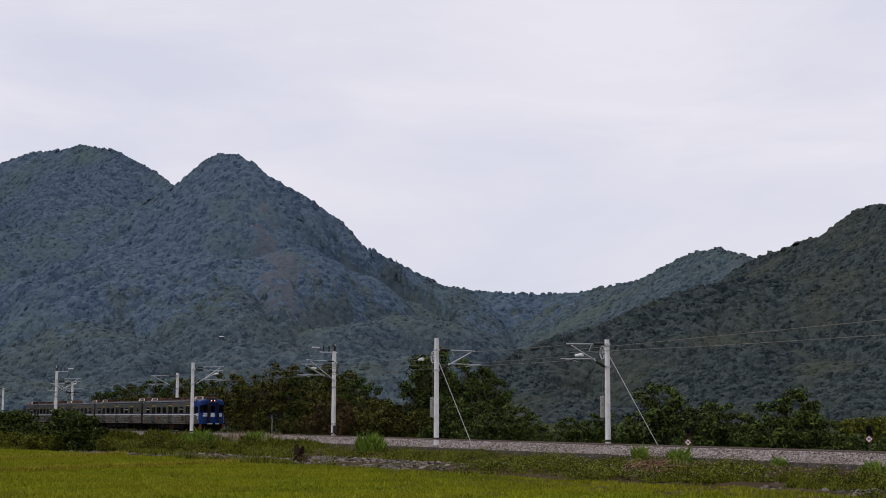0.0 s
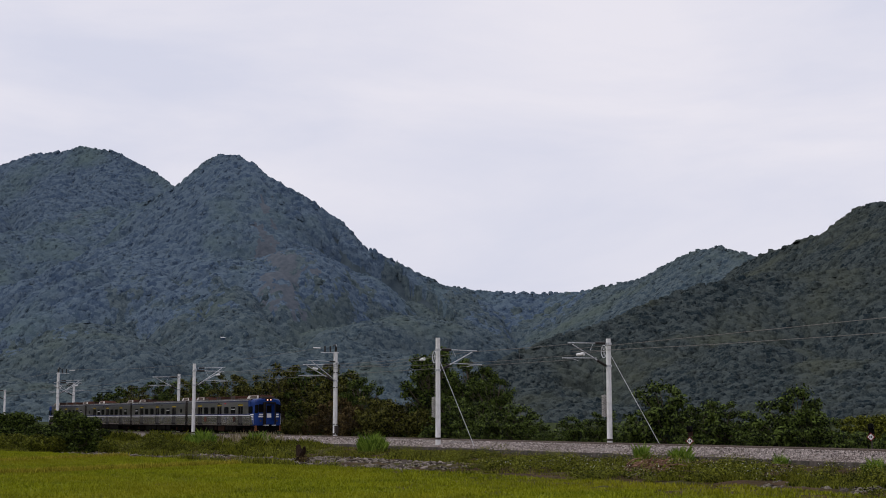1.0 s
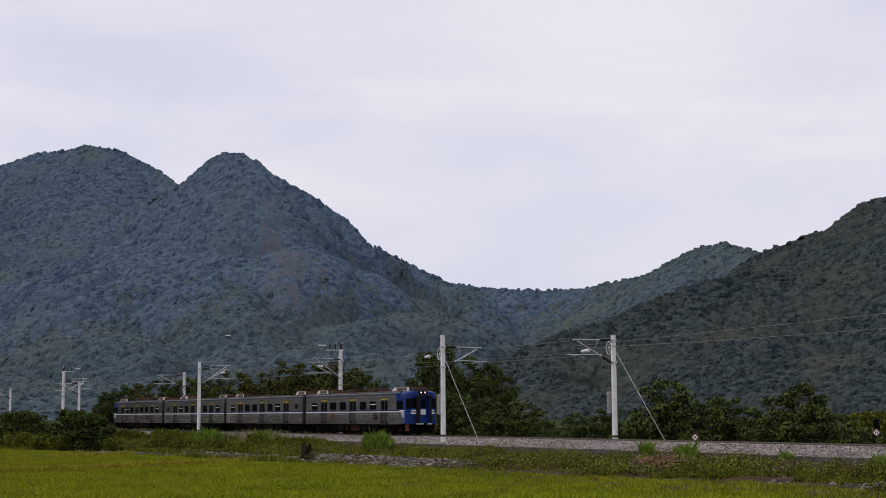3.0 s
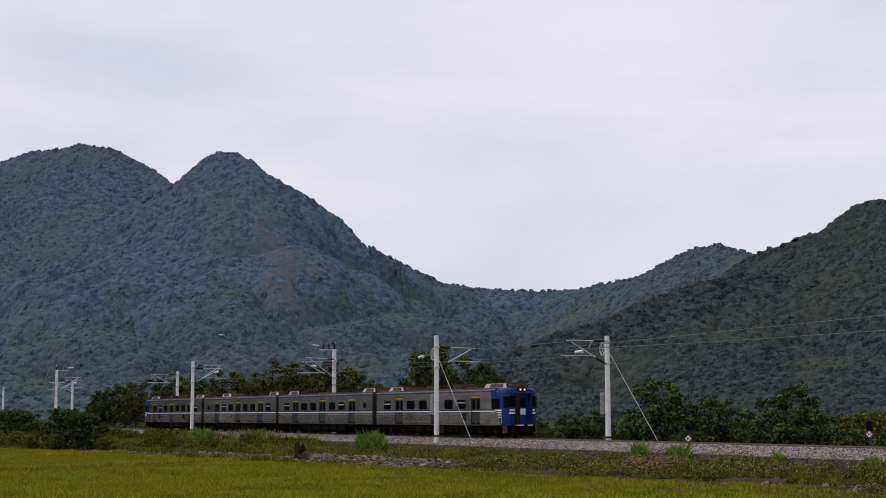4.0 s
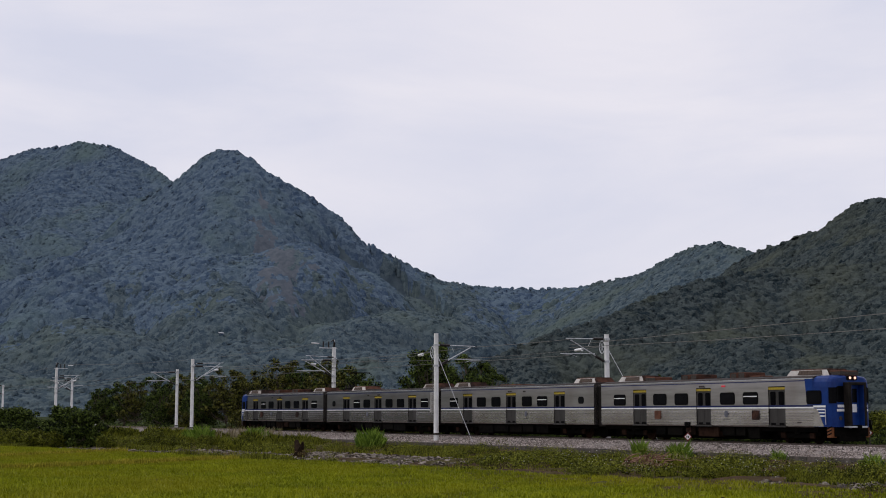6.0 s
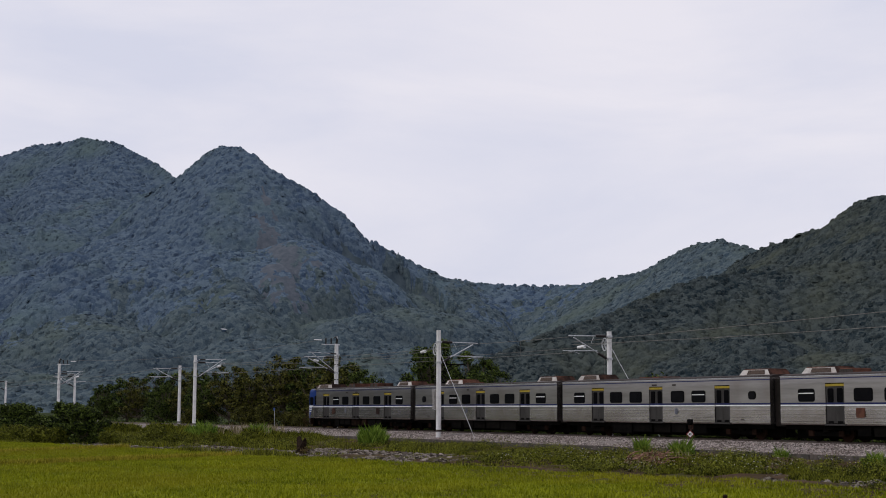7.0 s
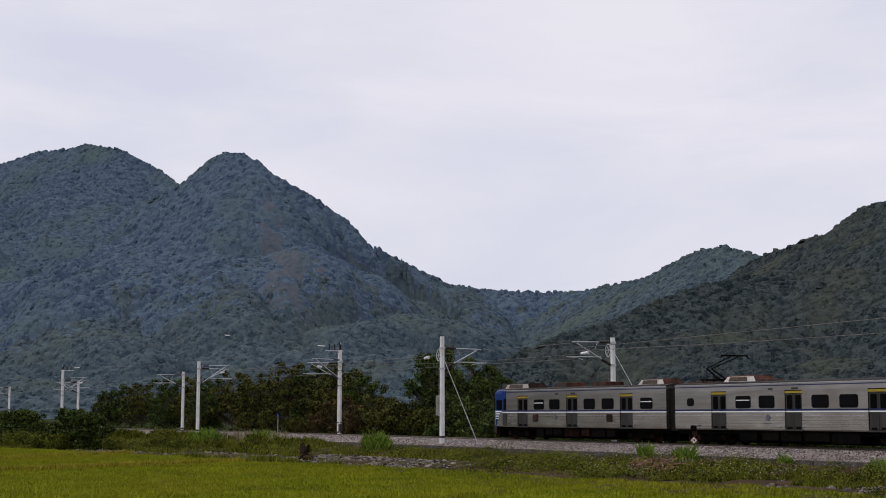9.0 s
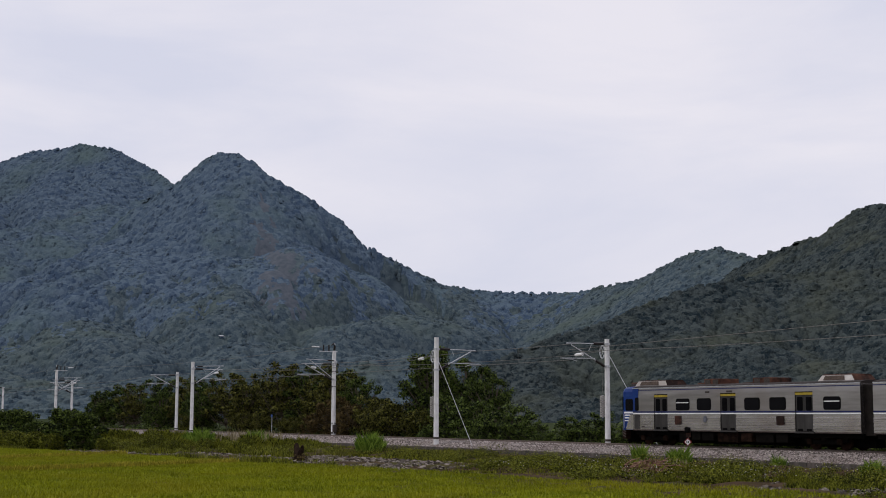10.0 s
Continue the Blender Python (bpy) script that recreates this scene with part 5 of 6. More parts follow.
def make_small_sign():
    s = thing("track_marker", "small blue plate on a grey post beside the track", "railway sign", at=(-138, 58, 0))
    part("post", tubed((0, 0, -0.7), (0, 0, 1.75), 0.035), M_GALV, s)
    part("plate", boxed(-0.2, 0.2, -0.04, -0.02, 1.5, 1.8), M_BLUESIGN, s)
    for x, z in ((-177.8, 0.30), (-179.6, 0.22)):
        m = thing("marker_post", "short white post at the track edge", "post", "short white posts", (x, 50.6, 0))
        part("post", boxed(-0.07, 0.07, -0.07, 0.07, -0.6, z, bevel=0.01), M_WHITE, m)


make_small_sign()


# ---- plants ----
def leaf_cloud(rng, centres, radii, counts, size, droop=0.2):
    """Leaf blades (folded quads) spread through clumps; they face outwards and up."""
    vs = []
    for c, r, n in zip(centres, radii, counts):
        d = rng.normal(size=(n, 3))
        d /= np.linalg.norm(d, axis=1)[:, None]
        rad = np.asarray(r) * (rng.random((n, 1)) ** 0.45)
        p = np.asarray(c) + d * rad
        nrm = d + rng.normal(size=(n, 3)) * 0.55 + np.array([0, 0, 0.35])
        nrm /= np.linalg.norm(nrm, axis=1)[:, None]
        t = np.cross(nrm, rng.normal(size=(n, 3)))
        t[:, 2] -= droop
        t /= np.linalg.norm(t, axis=1)[:, None] + 1e-9
        b = np.cross(nrm, t)
        s = size * rng.uniform(0.6, 1.35, (n, 1))
        q = np.stack([p - t * s, p + b * s * 0.48 + nrm * s * 0.1, p + t * s, p - b * s * 0.48 + nrm * s * 0.1], 1)
        vs.append(q.reshape(-1, 3))
    v = np.concatenate(vs)
    return v, np.arange(len(v)).reshape(-1, 4)


def make_plant(name, label, category, seed, height, spread, trunk, leaf, size, clumps, per, mat, low=0.25, lean=0.0, flat=1.0, group="", gaps=0.0, ragged=0.06):
    """A trunk with limbs, and a crown of leaf clumps carried at the limbs' ends."""
    rng = np.random.default_rng(seed)
    pr = random.Random(seed)
    plant = thing(name, label, category, group)
    bm = bmesh.new()
    top = Vector((lean, 0, height * 0.62))
    n = 5
    pts = [Vector((lean * (i / n) ** 2 + pr.uniform(-0.06, 0.06) * height * 0.3, pr.uniform(-0.05, 0.05) * height * 0.3, -0.4 + (top.z + 0.4) * i / n)) for i in range(n + 1)]
    chain(bm, pts, [trunk * (1 - 0.62 * i / n) for i in range(n + 1)], 7)
    centres, radii, counts = [], [], []
    clumps, per = int(clumps * 1.45), per * 0.58
    for k in range(clumps):
        a = k * 2.39996 + pr.uniform(-0.4, 0.4)
        h = low + (1 - low) * ((k + 0.5) / clumps) ** 0.85
        # widest about the middle of the crown
        wide = math.sin(math.pi * min(1, max(0.10, (h - low * 0.6) / (1.08 - low * 0.6)))) ** 0.6
        rr = spread * wide * pr.uniform(0.35, 1.0)
        c = Vector((lean + rr * math.cos(a), rr * math.sin(a), height * h * pr.uniform(1 - 1.4 * ragged, 1 + ragged)))
        r = spread * pr.uniform(0.13, 0.30)
        c.z -= r * 0.45
        start = pts[min(n, 1 + int(h * n * 0.8))]
        mid = start.lerp(c, 0.55) + Vector((0, 0, -0.05 * height))
        chain(bm, [start, mid, c], [trunk * 0.40, trunk * 0.24, trunk * 0.09], 5)
        centres.append(c[:])
        radii.append((r, r, r * 0.72 * flat))
        counts.append(int(0.74 * per * pr.uniform(0.5 - gaps * 0.4, 1.35)))
    part("trunk", bm, M_BARK, plant)
    # leaves along the limbs fill the heart of the crown
    centres.append((lean, 0, height * (low + 1) * 0.46))
    radii.append((spread * 0.62, spread * 0.62, height * (1 - low) * 0.34))
    counts.append(int(clumps * per * 0.10))
    v, f = leaf_cloud(rng, centres, radii, counts, size * 1.0)
    crown = fast_mesh("crown", v, f, mat, smooth=False)
    crown.parent = plant
    return plant


def put(plant, spots):
    """Places the plant, and its copies, at (x, y, z, turn, scale)."""
    first = True
    for x, y, z, turn, s in spots:
        m = pose(x, y, z, 0, 0, turn)
        if first:
            plant.scale = (s, s, s)
            plant.matrix_basis = m @ Matrix.Diagonal((s, s, s, 1))
            first = False
        else:
            c = copy_thing(plant, m)
            c.scale = (s, s, s)


def make_trees():
    G = "trees behind the railway"
    # long dark row at the far end
    t = make_plant("broadleaf_tree", "dense dark green broadleaf tree behind the railway", "tree", 1, 7.6, 3.6, 0.24, 0, 0.17, 44, 360, M_LEAF[0], low=0.22, group=G, gaps=0.6, ragged=0.12)
    put(t, [(-222, 64, -1.1, 0, 0.82), (-213, 65, -1.1, 80, 0.94), (-195.5, 65, -1.1, 300, 0.98), (-189, 63, -1.1, 30, 0.74),
            (-178, 65, -1.1, 140, 0.93), (-231, 66, -1.1, 20, 0.7), (-163, 66, -1.1, 100, 0.88), (-172.5, 62.5, -1.1, 250, 0.66)])
    t = make_plant("broadleaf_tree", "dark olive broadleaf tree with visible pale limbs", "tree", 2, 8.2, 3.4, 0.22, 0, 0.16, 42, 300, M_LEAF[1], low=0.32, group=G, gaps=0.8, ragged=0.12)
    put(t, [(-204.5, 64, -1.1, 200, 0.82), (-184, 65, -1.1, 70, 0.90), (-169.5, 65, -1.1, 170, 0.92), (-157.5, 63, -1.1, 40, 0.86), (-153.0, 66, -1.1, 130, 0.92), (-147, 63, -1.1, 220, 0.97),
            (-141, 64.5, -1.1, 310, 0.80), (-133.5, 63, -1.1, 90, 0.92)])
    t = make_plant("broadleaf_tree", "tall dark broadleaf tree with a loose crown", "tree", 3, 9.4, 3.8, 0.26, 0, 0.16, 50, 350, M_LEAF[0], low=0.20, group=G, gaps=0.7, ragged=0.1)
    put(t, [(-112.6, 63, -1.0, 0, 0.93), (-107, 64, -1.0, 150, 0.80), (-129.5, 64, -1.1, 60, 0.70), (-143.5, 65, -1.1, 250, 0.86), (-137.5, 66, -1.1, 20, 0.80), (-103, 63.5, -1.0, 280, 0.62), (-117.2, 66, -1.0, 200, 0.80)])
    # brownish scrub between
    t = make_plant("scrub_bush", "brown half-dry scrub bush behind the railway", "bush", 4, 4.6, 2.6, 0.12, 0, 0.14, 34, 250, M_LEAF[4], low=0.10, group="scrub behind the railway", gaps=0.4)
    put(t, [(-128.5, 61, -0.9, 0, 0.96), (-124.0, 60.5, -0.9, 90, 0.8), (-132.5, 60.5, -0.9, 180, 0.62)])
    t = make_plant("scrub_bush", "olive green scrub bush behind the railway", "bush", 5, 4.4, 2.8, 0.12, 0, 0.14, 36, 290, M_LEAF[1], low=0.06, group="scrub behind the railway")
    put(t, [(-121.5, 62, -0.9, 0, 1.0), (-118.0, 60.5, -0.9, 70, 0.92), (-114.6, 60, -0.9, 160, 0.86), (-109.5, 60, -0.9, 260, 0.72), (-146, 60.3, -0.9, 20, 0.6), (-152, 60.3, -0.9, 120, 0.66),
            (-171, 60.3, -0.9, 10, 0.6), (-139, 60.3, -0.9, 200, 0.55), (-135, 60.0, -0.9, 300, 0.5)])
    # vine-covered thicket
    t = make_plant("vine_thicket", "bush smothered in dark green broad-leaved vines", "bush", 6, 4.0, 2.7, 0.12, 0, 0.13, 46, 300, M_LEAF[2], low=0.04, group="vine thickets", flat=0.9, gaps=0.7, ragged=0.2)
    put(t, [(-104.0, 60.5, -0.9, 0, 0.98), (-100.2, 60.5, -0.9, 70, 0.86), (-96.6, 60.2, -0.9, 150, 0.80), (-93.2, 60.0, -0.9, 230, 0.76), (-90.6, 59.8, -0.9, 320, 0.52),
            (-86.4, 60.2, -0.9, 45, 0.58), (-83.4, 60.6, -0.9, 130, 0.66), (-80.2, 60.8, -0.9, 200, 0.50), (-75.9, 60.6, -0.9, 20, 1.08), (-72.6, 60.6, -0.9, 110, 0.76),
            (-69.8, 60.4, -0.9, 290, 0.80), (-66.8, 60.6, -0.9, 170, 0.62), (-63.4, 60.6, -0.9, 60, 0.96), (-61.8, 60.0, -0.9, 240, 0.68)])
    t = make_plant("bamboo_clump", "light green feathery bamboo clump behind the railway", "bamboo", 7, 3.6, 1.9, 0.05, 0, 0.12, 36, 240, M_LEAF[3], low=0.10, group="bamboo clumps", gaps=0.4)
    put(t, [(-65.0, 67, -1.1, 0, 0.78), (-62.2, 66, -1.1, 90, 0.8), (-60.0, 65, -1.1, 200, 0.74), (-57.2, 65, -1.1, 300, 0.78), (-54.0, 64, -1.1, 40, 0.8), (-51.0, 64, -1.1, 140, 0.86)])
    put_t = make_plant("vine_thicket", "low green creeper heap at the ballast edge", "bush", 8, 2.2, 2.1, 0.06, 0, 0.11, 34, 260, M_LEAF[2], low=0.03, group="vine thickets", flat=0.8)
    put(put_t, [(-57.6, 59.4, -0.8, 0, 0.74), (-54.6, 59.6, -0.8, 90, 0.7), (-51.6, 59.4, -0.8, 170, 0.78), (-87.8, 58.8, -0.7, 40, 0.52), (-78.0, 58.8, -0.7, 60, 0.6), (-71.2, 58.8, -0.7, 150, 0.6),
                (-65.4, 58.8, -0.7, 250, 0.62), (-98.4, 58.9, -0.7, 20, 0.62), (-105.5, 58.9, -0.7, 120, 0.62)])
    # bushes on the bank before the line, at the far end of the field
    t = make_plant("bank_bush", "dark green bush at the edge of the paddy", "bush", 9, 3.9, 2.4, 0.1, 0, 0.14, 40, 320, M_LEAF[0], low=0.03, group="bushes at the paddy edge")
    put(t, [(-126.5, 33.4, -1.45, 0, 0.98), (-123.0, 34.0, -1.45, 90, 0.86), (-131.5, 33.6, -1.45, 200, 0.70), (-137.5, 33.2, -1.45, 280, 0.66), (-144, 33.6, -1.45, 40, 0.94), (-150, 34.2, -1.45, 140, 0.98),
            (-156, 34.6, -1.45, 240, 0.94), (-163, 35, -1.45, 330, 0.9), (-148, 39, -1.4, 60, 0.9)])
    # trees added beyond the view, mirrored dark in the train's steel
    t = make_plant("thicket_tree", "dark leafy tree added out of view to darken reflections in the train", "tree", 14, 6.4, 3.4, 0.2, 0, 0.26, 30, 130, M_LEAF[0], low=0.06, group="bushes at the paddy edge")
    put(t, [(-186 - 9.5 * k, 29 + 5 * ((k * 7) % 3) - 0.04 * k, -1.45, 67 * k, 0.85 + 0.1 * ((k * 5) % 4)) for k in range(12)])
    t = make_plant("bank_bush", "olive weedy bush at the edge of the paddy", "bush", 10, 2.4, 1.9, 0.06, 0, 0.12, 34, 220, M_LEAF[3], low=0.03, group="bushes at the paddy edge", gaps=0.3)
    put(t, [(-124.5, 31.6, -1.45, 0, 0.62), (-129, 31.2, -1.45, 60, 0.66), (-134, 31, -1.45, 190, 0.66), (-140, 31, -1.45, 100, 0.66), (-119.5, 35.0, -1.4, 300, 0.50), (-116.5, 37.6, -1.35, 30, 0.46), (-113.5, 38.6, -1.3, 110, 0.42),
            (-121, 39.5, -1.25, 200, 0.52), (-110.5, 40.6, -1.2, 140, 0.42), (-106.5, 42.6, -1.1, 310, 0.4), (-128, 42, -1.15, 80, 0.5), (-134, 44, -1.1, 170, 0.5)])


def blades(rng, x, y, z, height, width, per, spread, bend=0.35, slim=False):
    """Narrow two-triangle grass blades: per blades at each root."""
    n = len(x) * per
    px = np.repeat(x, per) + rng.normal(0, spread, n)
    py = np.repeat(y, per) + rng.normal(0, spread, n)
    pz = np.repeat(z, per)
    h = np.repeat(height, per) * rng.uniform(0.6, 1.15, n)
    a = rng.uniform(0, math.tau, n)
    lean = bend * h * rng.uniform(0.2, 1.0, n)
    w = width * rng.uniform(0.7, 1.3, n)
    # the blade's flat side stands across its lean
    tx, ty = -np.sin(a) * w, np.cos(a) * w
    ax, ay = np.cos(a) * lean, np.sin(a) * lean
    if slim:
        q = np.stack([np.stack([px - tx, py - ty, pz], -1), np.stack([px + tx, py + ty, pz], -1), np.stack([px + ax, py + ay, pz + h], -1)], 1)
        return q.reshape(-1, 3), np.arange(n * 3).reshape(-1, 3)
    q = np.stack([np.stack([px - tx, py - ty, pz], -1), np.stack([px + tx, py + ty, pz], -1),
                  np.stack([px + ax * 0.4 + tx * 0.8, py + ay * 0.4 + ty * 0.8, pz + h * 0.62], -1),
                  np.stack([px + ax, py + ay, pz + h], -1)], 1)
    return q.reshape(-1, 3), np.arange(n * 4).reshape(-1, 4)


def field_edge(x):
    """Where the paddy ends against the bank."""
    edge = np.interp(x, [-200, -140, -123, -110, -99, -85, -75, -66, -53, -44, -37, -28], [20, 25, 30, 31.2, 33.2, 34, 36, 37, 37.2, 38.7, 38.2, 38.2])
    return edge + (value_noise(x / 1.7, x * 0, 91) - 0.5) * 0.7


def levee_x(y, which):
    """The two levees run roughly across the line of the railway."""
    return -98.8 - (y - 21.8) * 0.78 if which == 0 else -77.0 - np.maximum(0, y - 19) * 0.52


def levee_gap(x, y):
    """True on the narrow dry strips between the paddies at the far end."""
    return (np.abs(x - levee_x(y, 0)) < 0.6) | (np.abs(x - levee_x(y, 1)) < 0.6)


def make_field():
    rng = np.random.default_rng(12)
    n = 140000
    x = rng.uniform(-170, -28, n)
    y = rng.uniform(4, 43, n)
    # only the stretch beside the railway that lies open to view
    keep = (y < field_edge(x)) & (y > 6 + (x + 170) * 0.0) & (y / -x > 0.14) & (y / -x < 1.25) & (np.hypot(x, y) > 36)
    x, y = x[keep], y[keep]
    gap = levee_gap(x, y)
    h = 0.09 + 0.08 * value_noise(x / 2.2, y / 1.1, 71)
    v, f = blades(rng, x[~gap], y[~gap], np.maximum(FIELD_Z, bank_height(y[~gap])) + 0.08, h[~gap], 0.015, 5, 0.12, 0.9, slim=True)
    tagged(fast_mesh("rice_plants", v, f, M_RICE, smooth=False), "yellow-green rice growing in the paddy", "rice", kind="stuff")
    k = 6000
    yg = rng.uniform(12, 33, k)
    xg = np.where(rng.random(k) < 0.3, levee_x(yg, 0), levee_x(yg, 1)) + rng.normal(0, 0.2, k)
    v, f = blades(rng, xg, yg, np.full(k, FIELD_Z), np.full(k, 0.40) * rng.uniform(0.4, 1.1, k), 0.03, 3, 0.08, 0.5)
    tagged(fast_mesh("levee_grass", v, f, M_STUBBLE, smooth=False), "dry straw-coloured grass on the paddy levees", "grass", kind="stuff")


def stone_zone(x, y):
    """The foot of the bank where tipped stones lie open."""
    a = (x > -90) & (x < -68) & (y > 36.4) & (y < 42.0)
    b = (x > -107) & (x < -88) & (y > 34.6) & (y < 39.0)
    c = (x > -45) & (x < -38) & (y > 39.2) & (y < 42.0)
    d = (x > -124) & (x < -106) & (y > field_edge(x) + 0.3) & (y < 35.4)
    # round the heap of dry fronds
    e = ((x + 55.2) / 2.3) ** 2 + ((y - 42.5) / 1.6) ** 2 < 1
    return a | b | c | d | e


def make_bank_plants():
    rng = np.random.default_rng(13)
    n = 60000
    x = -28 - 140 * rng.random(n) ** 1.15
    y = rng.uniform(24, 48.35, n)
    stony = stone_zone(x, y)
    bare_soil = (x > -54) & (y < 42.6) & (value_noise(x / 2.6, y / 1.6, 87) > 0.50)
    # the cut foot of the bank is mostly bare earth
    bare_soil |= (x > -60) & (y < field_edge(x) + 1.7) & (rng.random(n) < 0.72)
    keep = ~bare_soil & (((x < -70) & (x > -100)) | (rng.random(n) < 0.55)) & (y > field_edge(x) - 0.3) & (value_noise(x / 2.2, y / 1.3, 81) > 0.30) & ~(stony & (rng.random(n) < 0.9))
    x, y = x[keep], y[keep]
    h = 0.14 + 0.55 * value_noise(x / 3.1, y / 1.7, 82) ** 2
    h = h * np.where((y > 46.2) & (x > -100), 0.62, 1.0) * np.where(x > -76, 0.55, 1.0)
    v, f = blades(rng, x, y, bank_height(y) - 0.05, h, 0.034, 5, 0.13, 0.6, slim=True)
    tagged(fast_mesh("bank_grass", v, f, M_WEED, smooth=False), "rank green weeds and grass on the bank", "grass", kind="stuff")
    # broad-leaved weeds in heaps
    m = 1000
    cx = -28 - 125 * rng.random(m) ** 1.3
    cy = rng.uniform(30, 47.4, m)
    keep = (cy > field_edge(cx) + 0.2) & (value_noise(cx / 4, cy / 2, 83) > 0.40) & ~stone_zone(cx, cy) & ((cy < 45.8) | (cx < -100))
    cx, cy = cx[keep], cy[keep]
    r = rng.uniform(0.20, 0.62, len(cx))
    v, f = leaf_cloud(rng, np.stack([cx, cy, bank_height(cy) + r * 0.25], -1), [(q * 1.3, q, q * 0.6) for q in r], [int(80 + 340 * q) for q in r], 0.052)
    tagged(fast_mesh("broadleaf_weeds", v, f, M_LEAF[3], smooth=False), "low broad-leaved green weeds in heaps", "weeds", kind="stuff")
    # taller heaps along the bank
    m = 560
    cx, cy = rng.uniform(-128, -36, m), rng.uniform(38.6, 46.9, m)
    keep = (value_noise(cx / 3, cy / 1.6, 85) > 0.42) & ~stone_zone(cx, cy) & (cy > field_edge(cx) + 2.2)
    cx, cy = cx[keep], cy[keep]
    r = rng.uniform(0.28, 0.66, len(cx))
    v, f = leaf_cloud(rng, np.stack([cx, cy, bank_height(cy) + r * 0.35], -1), [(q * 1.3, q, q * 0.75) for q in r], [int(90 + 420 * q) for q in r], 0.046)
    tagged(fast_mesh("leafy_weeds", v, f, M_RANK, smooth=False), "leafy dark green weeds heaped on the bank", "weeds", kind="stuff")
    # rounded heaps of creeper and weed with bare earth between them
    m = 250
    cx, cy = rng.uniform(-76, -34, m), rng.uniform(40.4, 46.6, m)
    keep = (value_noise(cx / 2.4, cy / 1.5, 88) > 0.50) & ~stone_zone(cx, cy)
    cx, cy = cx[keep], cy[keep]
    r = rng.uniform(0.5, 1.1, len(cx))
    v, f = leaf_cloud(rng, np.stack([cx, cy, bank_height(cy) + r * 0.2], -1), [(q * 1.4, q, q * 0.66) for q in r], [int(560 * q) for q in r], 0.046)
    tagged(fast_mesh("weed_heaps", v, f, M_RANK, smooth=False), "rounded heaps of leafy green weeds on the bank", "weeds", kind="stuff")
    # small white flowers at the near end
    k = 1000
    fx = rng.uniform(-66, -30, k)
    fy = rng.uniform(39.2, 47.0, k)
    keep = value_noise(fx / 2.4, fy / 1.2, 84) > 0.45
    fx, fy = fx[keep], fy[keep]
    fz = bank_height(fy) + rng.uniform(0.25, 0.62, len(fx))
    v, f = leaf_cloud(rng, np.stack([fx, fy, fz], -1), [(0.03, 0.03, 0.02)] * len(fx), [2] * len(fx), 0.022)
    tagged(fast_mesh("white_flowers", v, f, M_FLOWER, smooth=False), "tiny white wild flowers among the weeds", "flowers", kind="stuff")
    # dry reeds before the line
    k = 200
    rx = np.concatenate([rng.normal(-117, 4.0, k), rng.normal(-57, 1.2, 60)])
    ry = np.concatenate([rng.normal(47.2, 0.7, k), rng.normal(44.9, 0.3, 60)])
    v, f = blades(rng, rx, ry, bank_height(ry), np.concatenate([np.full(k, 1.15), np.full(60, 0.5)]), 0.022, 2, 0.12, 0.4)
    tagged(fast_mesh("dry_reeds", v, f, M_REED, smooth=False), "pale dry reeds beside the track", "reeds", kind="stuff")


def make_undergrowth():
    """Low dark scrub that fills the foot of the trees behind the railway."""
    rng = np.random.default_rng(19)
    m = 330
    cx, cy = rng.uniform(-215, -52, m), rng.uniform(59.0, 64.5, m)
    r = rng.uniform(0.5, 1.15, m) * np.where(cx < -100, 1.15, 0.9)
    cz = np.interp(cy, [57.4, 60, 66], [-0.62, -0.9, -1.2])
    v, f = leaf_cloud(rng, np.column_stack([cx, cy, cz + r * 0.35]), [(q * 1.5, q, q * 0.8) for q in r], [int(150 * q) for q in r], 0.13)
    # a second, taller belt hides the plain behind
    k = 130
    bx, by = rng.uniform(-160, -48, k), rng.uniform(66, 72, k)
    q2 = rng.uniform(1.1, 1.9, k)
    v2, f2 = leaf_cloud(rng, np.column_stack([bx, by, -1.25 + q2 * 0.45]), [(q * 1.5, q, q * 0.85) for q in q2], [int(85 * q) for q in q2], 0.19)
    v, f = np.concatenate([v, v2]), np.concatenate([f, f2 + len(v)])
    tagged(fast_mesh("undergrowth", v, f, M_LEAF[2], smooth=False), "tangled dark undergrowth at the foot of the trees", "undergrowth", kind="stuff")


def grass_clump(x, y, radius, height, seed, label="tall bright green grass clump on the bank", mat=None):
    rng = np.random.default_rng(seed)
    n = int(150 * (radius / 0.8) ** 1.5)
    a, d = rng.uniform(0, math.tau, n), radius * np.sqrt(rng.random(n))
    px, py = np.cos(a) * d, np.sin(a) * d * 0.7
    h = height * (1.1 - 0.55 * d / radius)
    v, f = blades(rng, px, py, np.full(n, -0.05), h, 0.017, 5, 0.06, 0.6)
    ob = fast_mesh("grass_clump", v, f, mat or M_TALLGRASS, smooth=False)
    ob.location = (x, y, float(bank_height(y)))
    tagged(ob, label, "grass", "grass clumps")


